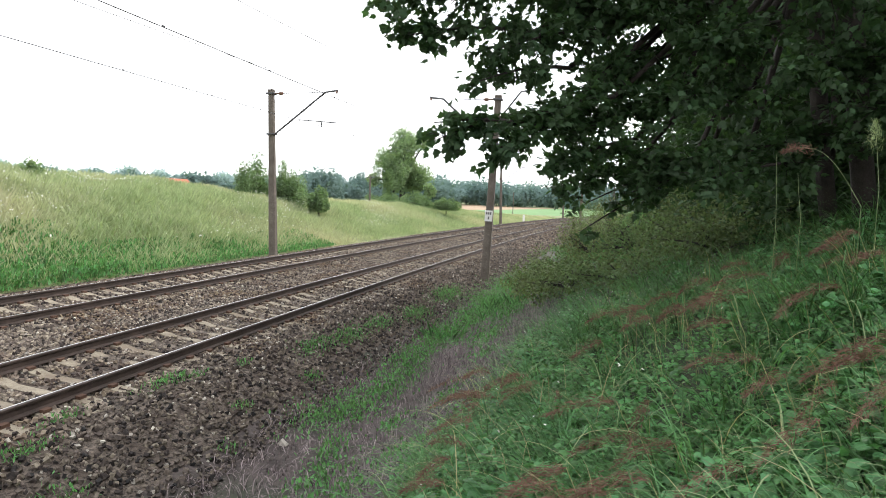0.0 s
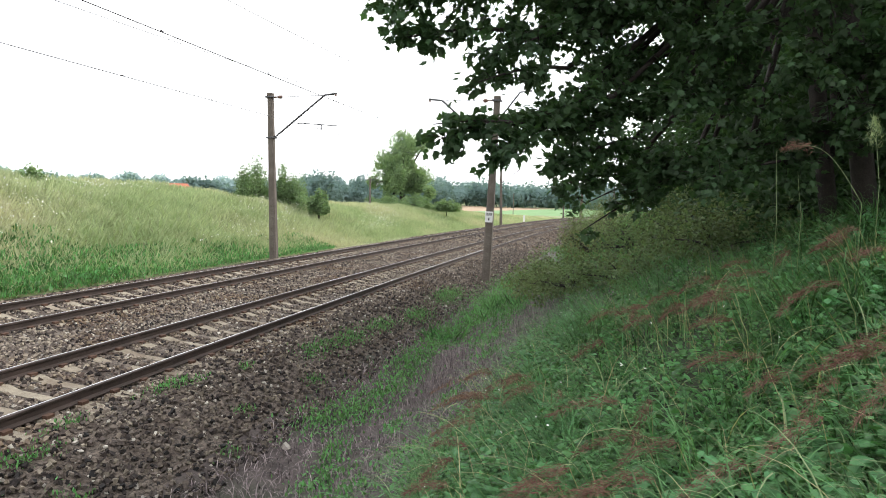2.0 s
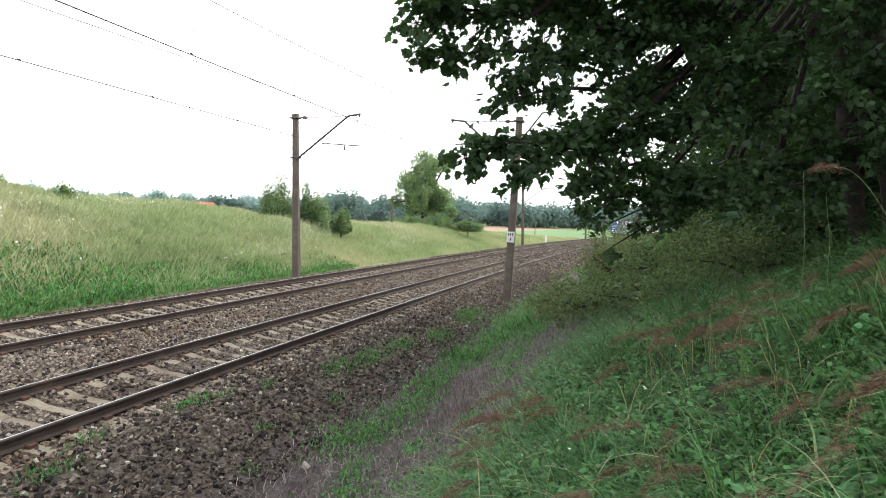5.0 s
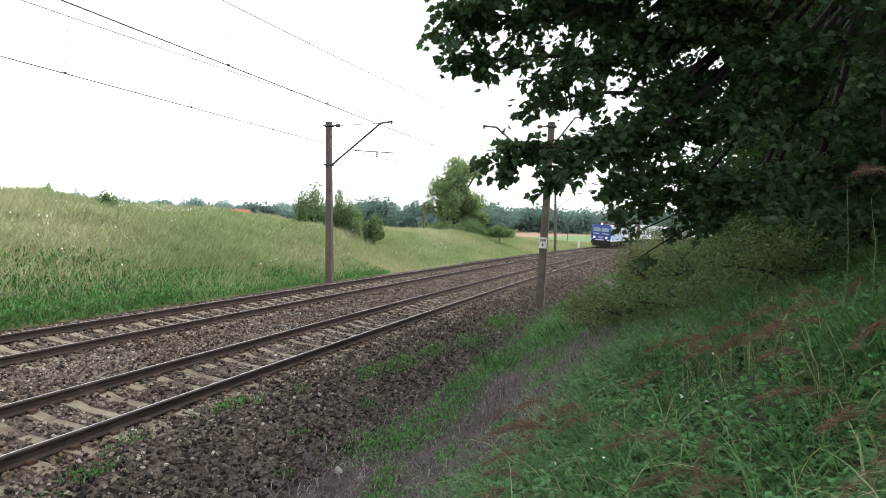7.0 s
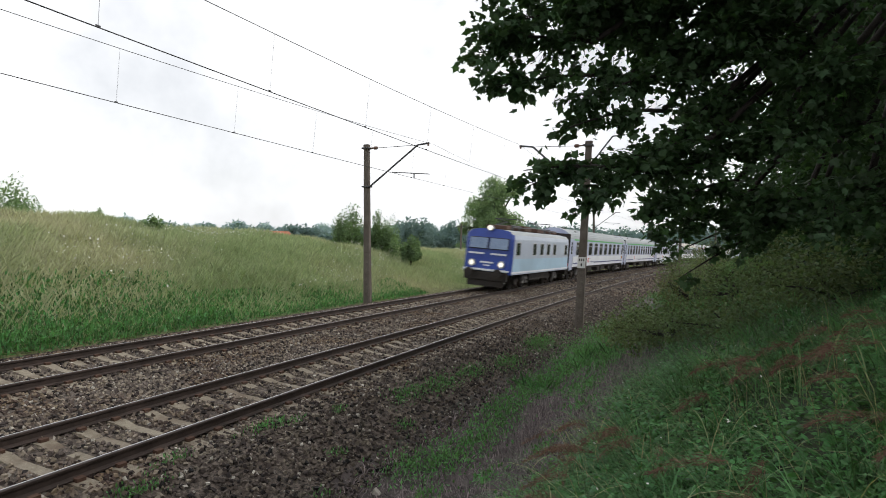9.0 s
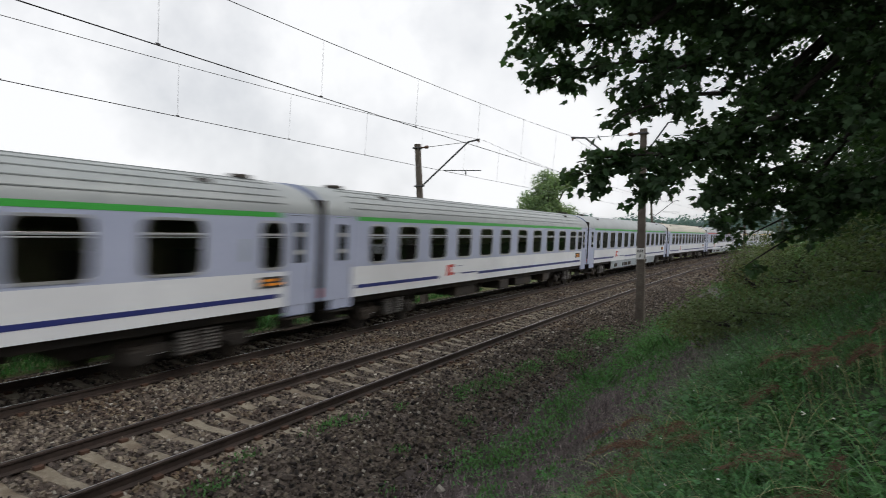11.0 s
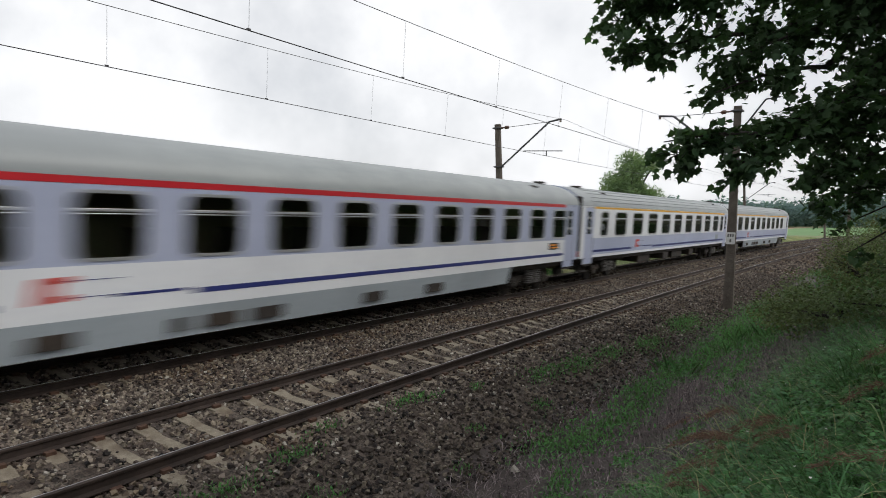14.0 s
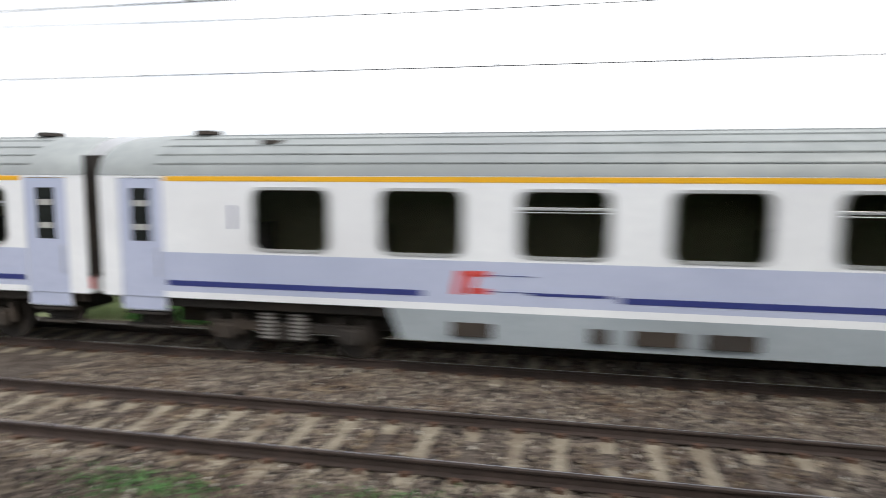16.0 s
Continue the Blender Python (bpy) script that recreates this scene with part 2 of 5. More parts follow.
class Build:
    """Gathers boxes, tubes, discs and lofts into one mesh."""

    def __init__(self):
        self.v, self.f, self.i, self.n = [], [], [], 0

    def add(self, v, f, i=0):
        self.v += [tuple(p) for p in v]
        self.f += [tuple(self.n + k for k in q) for q in f]
        self.i += [i] * len(f)
        self.n += len(v)
        return self

    def box(self, c, s, i=0, bevel=0.0, turn=None):
        x, y, z = (k / 2 for k in s)
        b = min(bevel, 0.49 * min(s)) if bevel else 0
        if not b:
            v = [(a * x, q * y, w * z) for a in (-1, 1) for q in (-1, 1) for w in (-1, 1)]
            f = [(0, 1, 3, 2), (4, 6, 7, 5), (0, 4, 5, 1), (2, 3, 7, 6), (0, 2, 6, 4), (1, 5, 7, 3)]
        else:
            bm = bmesh.new()
            bmesh.ops.create_cube(bm, size=1)
            for q in bm.verts:
                q.co = Vector((q.co.x * s[0], q.co.y * s[1], q.co.z * s[2]))
            bmesh.ops.bevel(bm, geom=list(bm.edges), offset=b, segments=2, affect="EDGES", profile=0.5)
            bm.verts.index_update()
            v, f = [tuple(q.co) for q in bm.verts], [tuple(q.index for q in p.verts) for p in bm.faces]
            bm.free()
        m = (turn or Matrix()).to_3x3() if turn is not None else Matrix.Identity(3)
        return self.add([m @ Vector(p) + Vector(c) for p in v], f, i)

    def tube(self, pts, radii, sides=8, i=0, cap=True):
        pts = [Vector(p) for p in pts]
        if isinstance(radii, (int, float)):
            radii = [radii] * len(pts)
        v, f = [], []
        for k, p in enumerate(pts):
            d = (pts[min(k + 1, len(pts) - 1)] - pts[max(k - 1, 0)]).normalized()
            a = d.cross(Vector((0, 0, 1)) if abs(d.z) < 0.9 else Vector((1, 0, 0))).normalized()
            b = d.cross(a)
            v += [p + float(radii[k]) * (math.cos(2 * math.pi * j / sides) * a + math.sin(2 * math.pi * j / sides) * b) for j in range(sides)]
        for k in range(len(pts) - 1):
            for j in range(sides):
                j2 = (j + 1) % sides
                f.append((k * sides + j, k * sides + j2, (k + 1) * sides + j2, (k + 1) * sides + j))
        if cap:
            f += [tuple(range(sides))[::-1], tuple((len(pts) - 1) * sides + j for j in range(sides))]
        return self.add(v, f, i)

    def done(self, name, mats, parent=None, label="", smooth=False):
        me = bpy.data.meshes.new(name)
        me.from_pydata(self.v, [], self.f)
        for m in mats if isinstance(mats, (list, tuple)) else [mats]:
            me.materials.append(m)
        me.polygons.foreach_set("material_index", self.i)
        me.polygons.foreach_set("use_smooth", [smooth] * len(self.f))
        me.update()
        ob = new(name, me)
        if parent:
            ob.parent = parent
        if label:
            ob["label"] = label
        return ob


def share(ob, name, m, parent):
    """Another object on the same mesh."""
    o = new(name, ob.data)
    o.parent = parent
    o.matrix_basis = m
    return o


def unit(a):
    return a / (np.linalg.norm(a, axis=-1, keepdims=True) + 1e-9)


def scatter(tv, tf, at, along, normal, size):
    """Copies of a small flat template (y along, z its normal), one at each place, in one vertex and face array."""
    y = unit(np.asarray(along, float))
    x = unit(np.cross(y, normal))
    z = np.cross(x, y)
    s = np.asarray(size, float)
    s = s[:, None] * np.ones(3) if s.ndim == 1 else s
    tv = np.asarray(tv, float)
    v = at[:, None] + (tv[None, :, 0:1] * s[:, None, 0:1]) * x[:, None] + (tv[None, :, 1:2] * s[:, None, 1:2]) * y[:, None] + (tv[None, :, 2:3] * s[:, None, 2:3]) * z[:, None]
    f = np.asarray(tf)[None] + (np.arange(len(at)) * len(tv))[:, None, None]
    return v.reshape(-1, 3), f.reshape(-1, f.shape[-1])


RND = np.random.default_rng(7)
# leaf and blade templates
LOBES = [(0, 0), (0.16, 0.10), (0.40, 0.12), (0.30, 0.30), (0.52, 0.55), (0.26, 0.55), (0.16, 0.72), (0, 1.0), (-0.16, 0.72), (-0.26, 0.55), (-0.52, 0.55), (-0.30, 0.30), (-0.40, 0.12), (-0.16, 0.10)]
MAPLE_V = [(0, 0.38, 0.0)] + [(x, y, -0.10 * abs(x) - 0.12 * (y - 0.4) ** 2) for x, y in LOBES]
MAPLE_F = [(0, k + 1, (k + 1) % len(LOBES) + 1) for k in range(len(LOBES))]
OVAL_V = [(0, 0, 0), (0.28, 0.35, -0.06), (0.22, 0.7, -0.08), (0, 1, -0.15), (-0.22, 0.7, -0.08), (-0.28, 0.35, -0.06), (0, 0.5, 0.03)]
OVAL_F = [(6, 0, 1), (6, 1, 2), (6, 2, 3), (6, 3, 4), (6, 4, 5), (6, 5, 0)]
BLADE_V = [(-0.5, 0, 0), (0.5, 0, 0), (-0.42, 0.42, 0.06), (0.42, 0.42, 0.06), (-0.28, 0.74, 0.26), (0.28, 0.74, 0.26), (0, 0.86, 0.60)]
BLADE_F = [(0, 1, 3), (0, 3, 2), (2, 3, 5), (2, 5, 4), (4, 5, 6)]
ARC = [(math.sin(1.9 * k / 9) * 0.76, (1 - math.cos(1.9 * k / 9)) * 0.52, 0.5 * (1 - (k / 9) ** 2.5)) for k in range(10)]
ARCH_V = [(q * w, y, z) for y, z, w in ARC for q in (-1, 1)]
ARCH_F = [f for k in range(9) for f in ((2 * k, 2 * k + 1, 2 * k + 3), (2 * k, 2 * k + 3, 2 * k + 2))]
KITE_V = [(0, 0, 0), (0.36, 0.5, -0.05), (0, 1, -0.1), (-0.36, 0.5, -0.05)]
KITE_F = [(0, 1, 2), (0, 2, 3)]
TUFT_V = [(-0.5, 0, 0), (0.5, 0, 0), (0.1, 0.55, 0.05), (0.0, 1.0, 0.25)]
TUFT_F = [(0, 1, 2), (0, 2, 3)]

# ---- the line's plan: a wide right-hand curve, canted inwards ----
RADIUS, APEX, NEAR = 1100.4, 2.12, 6.831
GAUGE, SPACING, CANT, LIFT = 1.507, 4.098, 0.0623, 0.161


def plan(s, off, z=0.0):
    """The place at s metres along the line and off metres from the nearest rail, towards the bank with the trees."""
    a = (np.asarray(s, float) - APEX) / RADIUS
    r = RADIUS - np.asarray(off, float)
    return np.stack(np.broadcast_arrays(RADIUS - NEAR - r * np.cos(a), APEX + r * np.sin(a), z), -1)


def heading(s):
    return -math.degrees((s - APEX) / RADIUS)


def track_height(off):
    """Height of the plane through the rail heads at an offset, for either track."""
    off = np.asarray(off, float)
    return np.where(off > -GAUGE / 2 - SPACING / 2, -off * CANT, LIFT - (off + SPACING) * CANT)


HILL_S = [-80, 0, 17, 25, 35, 42, 52, 68, 90, 130, 200, 320, 600, 1500]
HILL_Z = [4.0, 3.7, 3.3, 2.95, 2.75, 2.25, 1.95, 1.85, 1.1, -0.3, -0.8, 0.6, 3.0, 10]


def ground_height(s, off):
    """The ground without its grass."""
    s, off = np.broadcast_arrays(np.asarray(s, float), np.asarray(off, float))
    top = np.interp(s, HILL_S, HILL_Z)
    far = np.interp(off, [-60, -30, -19, -15.5, -12, -9.6, -8.4, -7.4, -6.7], [1.0, 1.0, 0.98, 0.80, 0.36, 0.06, 0, 0, 0])
    bed = np.interp(off, [-9.2, -8.3, -7.3, -6.6, -6.25, -5.7, -5.4, -4.3, -4.0, -3.55, -3.1, -2.6, -2.15, -1.6, -1.3, -0.2, 0.1, 0.55, 0.95, 1.6, 2.4, 2.9, 3.5, 4.4, 5.2, 6.0, 7.0, 8.5, 11, 15, 24, 60],
                    [-0.30, -0.34, -0.10, 0.07, 0.105, 0.065, 0.026, -0.04, -0.035, -0.058, -0.10, -0.08, -0.052, -0.08, -0.125, -0.205, -0.21, -0.215, -0.27, -0.47, -0.74, -0.80, -0.78, -0.52, -0.16, 0.36, 0.98, 1.78, 2.75, 3.8, 4.8, 6])
    z = np.where(off < -6.3, bed + far * (top + 0.3), bed)
    fade = np.interp(s, [60, 140], [1, 0.35])
    z = np.where(off > 3.5, -0.78 + (z + 0.78) * fade, z)
    bumps = 0.16 * np.sin(0.31 * s + 0.4 * off) * np.sin(0.23 * s - 0.6 * off + 1) + 0.07 * np.sin(1.1 * s + 1.7 * off) + 0.05 * np.sin(2.3 * s - 1.3 * off)
    rough = np.interp(off, [-20, -10, -8.6, 2.4, 4.0, 7], [1, 0.5, 0, 0, 0.6, 1]) * np.interp(np.abs(s), [0, 200, 400], [1, 1, 0])
    return z + bumps * rough


def on_ground(s, off, up=0.0):
    return plan(s, off, ground_height(s, off) + up)


# one sheet of ground out to the horizon
gs = np.unique(np.concatenate([np.linspace(-900, -60, 22), np.arange(-60, -12, 2.0), np.arange(-12, 45, 0.45), np.arange(45, 140, 1.5), np.linspace(140, 420, 60), np.linspace(420, 2600, 40)]))
go = np.unique(np.concatenate([np.linspace(-2600, -90, 26), np.linspace(-90, -24, 24), np.arange(-24, -9, 0.6), np.arange(-9, 9, 0.3), np.arange(9, 30, 1.0), np.linspace(30, 850, 24)]))
SS, OO = np.meshgrid(gs, go, indexing="ij")
gv = on_ground(SS, OO)
a, b = len(gs), len(go)
idx = np.arange(a * b).reshape(a, b)
gf = np.stack([idx[:-1, :-1], idx[1:, :-1], idx[1:, 1:], idx[:-1, 1:]], -1).reshape(-1, 4)
ms, mo = (SS[:-1, :-1] + SS[1:, 1:]) / 2, (OO[:-1, :-1] + OO[1:, 1:]) / 2
gm = np.where(mo > 2.2, 0, np.where(mo > -8.6, 1, 2))
gm = np.where((mo < -12) & (ms > 150) & (ms < 330), np.where((mo > -60) & (ms > 190), 3, np.where(mo < -60, 4, 2)), gm)
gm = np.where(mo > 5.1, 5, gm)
gm = np.where((mo < -300) & (ms > 60), 3, gm)
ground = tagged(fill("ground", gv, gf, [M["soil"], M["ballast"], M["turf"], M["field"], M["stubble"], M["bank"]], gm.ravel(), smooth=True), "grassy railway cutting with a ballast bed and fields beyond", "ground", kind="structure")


# ---- tracks ----
def rail_strip(name, off, z0, parent):
    """A flat-bottomed rail swept along the line: rusty web and foot, polished head."""
    prof = [(-0.070, -0.160), (0.070, -0.160), (0.070, -0.148), (0.012, -0.125), (0.010, -0.045), (0.035, -0.034), (0.036, -0.008), (0.026, 0.0), (-0.010, 0.0), (-0.029, 0.0), (-0.036, -0.008), (-0.035, -0.034), (-0.010, -0.045), (-0.012, -0.125), (-0.070, -0.148)]
    s = np.concatenate([np.arange(-140, -10, 4.0), np.arange(-10, 60, 1.5), np.arange(60, 560, 5.0)])
    k = len(prof)
    v = np.concatenate([plan(s, off + x, z0 + z)[:, None] for x, z in prof], 1).reshape(-1, 3)
    j = np.arange(k)
    f = np.stack([j, (j + 1) % k, (j + 1) % k + k, j + k], -1)[None] + (np.arange(len(s) - 1) * k)[:, None, None]
    mi = np.tile(np.where(np.isin(j, (8,)), 1, 0), len(s) - 1)
    return fill(name, v, f.reshape(-1, 4), [M["rail"], M["tread"]], mi, parent)


PITCH = 0.578


def sleeper_mesh():
    """A pre-stressed concrete sleeper with its sunk middle, as cross-sections along its length."""
    st = [(-1.25, 0.135, 0.105, -0.02), (-1.22, 0.15, 0.115, 0.0), (-0.55, 0.15, 0.115, 0.0), (-0.30, 0.115, 0.09, -0.035), (0.30, 0.115, 0.09, -0.035), (0.55, 0.15, 0.115, 0.0), (1.22, 0.15, 0.115, 0.0), (1.25, 0.135, 0.105, -0.02)]
    v, f = [], []
    for x, wb, wt, z in st:
        v += [(x, -wb, -0.17), (x, wb, -0.17), (x, wt, z), (x, -wt, z)]
    for k in range(len(st) - 1):
        f += [(4 * k + j, 4 * k + (j + 1) % 4, 4 * k + 4 + (j + 1) % 4, 4 * k + 4 + j) for j in range(4)]
    f += [(3, 2, 1, 0), tuple(4 * (len(st) - 1) + j for j in range(4))]
    b = Build().add(v, f, 0)
    for rx in (-GAUGE / 2, GAUGE / 2):
        for q in (-0.105, 0.105):
            b.box((rx + q, 0, 0.022), (0.075, 0.12, 0.045), 1)
    return b


def sleeper_pose(n, shift):
    s = n * PITCH
    p = plan(s, -GAUGE / 2 - shift)
    z = track_height(-GAUGE / 2 - shift) - 0.172
    return pose(float(p[0]), float(p[1]), float(z), 0, math.degrees(math.atan(CANT)), heading(s))


for shift, base in ((0.0, 0.0), (SPACING, LIFT)):
    track = tagged(new("railway_track"), "rusty steel rails on pale concrete sleepers in brown ballast", "railway track", "two parallel tracks", "structure")
    rail_strip("rail", -shift, base, track)
    rail_strip("rail", -shift - GAUGE, base + GAUGE * CANT, track)
    one = sleeper_mesh().done("sleeper", [M["sleeper"], M["clip"]], track)
    one.matrix_basis = sleeper_pose(-30, shift)
    for n in range(-29, 240):
        jig = pose(random.uniform(-0.02, 0.02), random.uniform(-0.02, 0.02), random.uniform(-0.012, 0.006), 0, 0, random.uniform(-1.2, 1.2))
        share(one, "sleeper", sleeper_pose(n, shift) @ jig, track)
    v0 = np.array([p for p in sleeper_mesh().v[:32]])
    q0 = np.array([q for q in sleeper_mesh().f if len(q) == 4][:28])
    vs, fs = [], []
    for n in list(range(-170, -30)) + list(range(240, 760)):
        m = np.array(sleeper_pose(n, shift))
        vs.append(v0 @ m[:3, :3].T + m[:3, 3])
        fs.append(q0 + 32 * len(fs))
    tagged(fill("far_sleepers", np.concatenate(vs), np.concatenate(fs), M["sleeper"], parent=track), kind="stuff")


# ---- overhead line ----
def mast(s, off, arm_to, foot, top, lean, number=False, spur=False):
    """A concrete mast with a slanted bracket arm over its track, steady arm and insulators."""
    base = on_ground(s, off)
    m = tagged(new("catenary_mast"), "weathered concrete catenary mast with a slanted steel bracket arm", "catenary mast", "masts along the line")
    m.matrix_basis = pose(float(base[0]), float(base[1]), foot, 0, lean, heading(s))
    high = top - foot
    b = Build()
    ring = [(-0.5, -0.5), (0.5, -0.5), (0.5, 0.5), (-0.5, 0.5)]
    v, f = [], []
    for k, (z, wx, wy) in enumerate([(-0.6, 0.36, 0.30), (0.0, 0.355, 0.30), (high * 0.5, 0.30, 0.26), (high - 0.25, 0.25, 0.22), (high - 0.23, 0.28, 0.25), (high, 0.28, 0.25)]):
        c = 0.16
        v += [(x * wx, y * wy, z) for x, y in ((-0.5 + c, -0.5), (0.5 - c, -0.5), (0.5, -0.5 + c), (0.5, 0.5 - c), (0.5 - c, 0.5), (-0.5 + c, 0.5), (-0.5, 0.5 - c), (-0.5, -0.5 + c))]
        if k:
            f += [(8 * k - 8 + j, 8 * k - 8 + (j + 1) % 8, 8 * k + (j + 1) % 8, 8 * k + j) for j in range(8)]
    f.append(tuple(40 + j for j in range(8)))
    b.add(v, f).done("shaft", M["pole"], m)
    for z in (high - 2.05, high - 0.18):
        Build().box((0, 0, z), (0.40, 0.36, 0.07), bevel=0.01).done("clamp", M["steel"], m, "dark steel clamp round the shaft")
    side = 1 if arm_to > 0 else -1
    reach = abs(arm_to)
    Build().tube([(side * 0.16, 0, high - 2.05), (side * (reach - 0.55), 0, high - 0.22), (side * (reach + 0.05), 0, high - 0.17)], 0.045).done("bracket_arm", M["steel"], m)
    Build().tube([(side * 0.16, 0, high - 0.18), (side * 0.62, 0, high - 0.20)], 0.035).tube([(side * 0.42, 0, high - 0.19), (side * 0.58, 0, high - 0.2)], [0.08, 0.08], 8).done("insulator", M["ceramic"], m)
    Build().tube([(side * 0.6, 0, high - 0.20), (side * (reach - 0.5), 0, high - 0.22)], 0.014, 5).done("tie_rod", M["steel"], m)
    Build().tube([(side * reach * 0.42, 0, high - 1.42), (side * (reach + 0.05), 0, high - 1.62)], 0.024, 6).tube([(side * (reach - 0.75), 0, high - 1.53), (side * (reach - 0.75), 0, high - 1.78)], 0.03, 6).done("steady_arm", M["steel"], m)
    Build().tube([(side * reach, 0, high - 0.2), (side * reach, 0, high - 0.30)], [0.05, 0.05], 8).done("insulator", M["ceramic"], m)
    if spur:
        Build().tube([(-side * 0.14, 0, high - 0.95), (-side * 0.95, 0, high + 0.18), (-side * 1.45, 0, high + 0.24)], 0.035).done("spur_arm", M["steel"], m)
    if number:
        plate = Build().box((-0.0, -0.19, 2.78), (0.33, 0.012, 0.46), bevel=0.004).done("number_plate", M["sign"], m, "white enamel plate with dark unreadable marks")
        for x, z, w, h in ((-0.085, 2.89, 0.05, 0.11), (0.0, 2.89, 0.05, 0.11), (0.085, 2.89, 0.05, 0.11), (0.0, 2.69, 0.055, 0.12)):
            Build().box((x, -0.199, z), (w, 0.006, h)).done("mark", M["ink"], plate)
    return m


MASTS = [-29.0, 26.3, 81.0, 136.0]
for s in MASTS:
    far_off, near_off = -GAUGE - SPACING - 2.55, 2.08
    mast(s, far_off, 2.55 + GAUGE / 2, -0.15, 7.55, -1.9)
    mast(s, near_off, -(2.2 + GAUGE / 2), -0.62, 7.25, 1.7, number=s == 26.3, spur=s == 26.3)


def hung_wires(name, shift, contact, low, high, label):
    """Contact wire and messenger with droppers, span by span."""
    w = tagged(new(name), label, "overhead wire", "wires over the tracks")
    cb, mb = Build(), Build()
    spans = [(-84, -29)] + list(zip(MASTS[:-1], MASTS[1:])) + [(136, 191), (191, 246)]
    cp, mp = [], []
    for n, (a0, a1) in enumerate(spans):
        zig = 0.2 if n % 2 else -0.2
        for k in range(24):
            u = k / 24
            s = a0 + u * (a1 - a0)
            off = -GAUGE / 2 - shift + zig * (1 - 2 * u)
            sag = 4 * (u - 0.5) ** 2
            cp.append(plan(s, off, contact + 0.02 * sag))
            mp.append(plan(s, -GAUGE / 2 - shift, low + (high - low) * sag))
        for k in range(15):
            u = (k + 0.5) / 15
            s = a0 + u * (a1 - a0)
            sag = 4 * (u - 0.5) ** 2
            if s < 80:
                db = Build()
                db.tube([plan(s, -GAUGE / 2 - shift + zig * (1 - 2 * u), contact), plan(s, -GAUGE / 2 - shift, low + (high - low) * sag)], 0.003, 4, cap=False)
                db.box(plan(s, -GAUGE / 2 - shift + zig * (1 - 2 * u), contact + 0.015), (0.02, 0.07, 0.035))
                db.done("dropper", M["wire"], w)
    cb.tube(cp, 0.009, 6).done("contact_wire", M["wire"], w)
    mb.tube(mp, 0.007, 6).done("messenger_wire", M["wire"], w)
    return w


hung_wires("catenary", 0.0, 5.60, 6.6, 7.25, "thin dark contact and messenger wires above the bare track")
hung_wires("catenary", SPACING, 5.66, 6.72, 7.42, "thin dark contact and messenger wires above the train's track")


# ---- the train ----
# set for each coach by coach()
LONG, DOORS = 26.4, (0.95, 25.45)
SILL = 1.12
W = 1.41
SHAPE = [(W, 3.37), (W * 0.985, 3.50), (W * 0.93, 3.66), (W * 0.82, 3.83), (W * 0.65, 3.99), (W * 0.42, 4.11), (W * 0.2, 4.17), (0, 4.19)]


def bogie(parent, y):
    g = Build()
    for x in (-1.0, 1.0):
        g.box((x, y, 0.58), (0.14, 3.1, 0.20), bevel=0.03)
        g.box((x * 1.04, y, 0.50), (0.22, 0.9, 0.34), bevel=0.04)
        for q in (-1.25, 1.25):
            g.box((x * 1.05, y + q, 0.47), (0.2, 0.32, 0.3), bevel=0.04)
            for w in (-0.27, 0.27):
                g.tube([(x * 1.06, y + q + w, 0.42), (x * 1.06, y + q + w, 0.82)], 0.075, 8)
    g.box((0, y, 0.62), (1.9, 0.5, 0.22), bevel=0.03)
    bg = g.done("bogie", M["under"], parent, "grimy dark bogie frame with coil springs")
    for x in (-1.22, 1.22):
        for w in (-0.3, 0.3):
            sp = Build()
            sp.tube([(x, y + w, 0.40 + 0.036 * k) for k in range(14)], [0.142 if k % 2 else 0.095 for k in range(14)], 12)
            sp.done("coil_spring", M["spring"], bg, "dusty grey coil spring")
    for q in (-1.25, 1.25):
        wh = Build()
        for x in (-0.75, 0.75):
            wh.tube([(x - 0.065, y + q, 0.46), (x - 0.03, y + q, 0.46), (x - 0.025, y + q, 0.46), (x + 0.065, y + q, 0.46)], [0.44, 0.46, 0.46, 0.455], 22)
        wh.tube([(-0.7, y + q, 0.46), (0.7, y + q, 0.46)], 0.08, 8).done("wheelset", M["under"], bg)


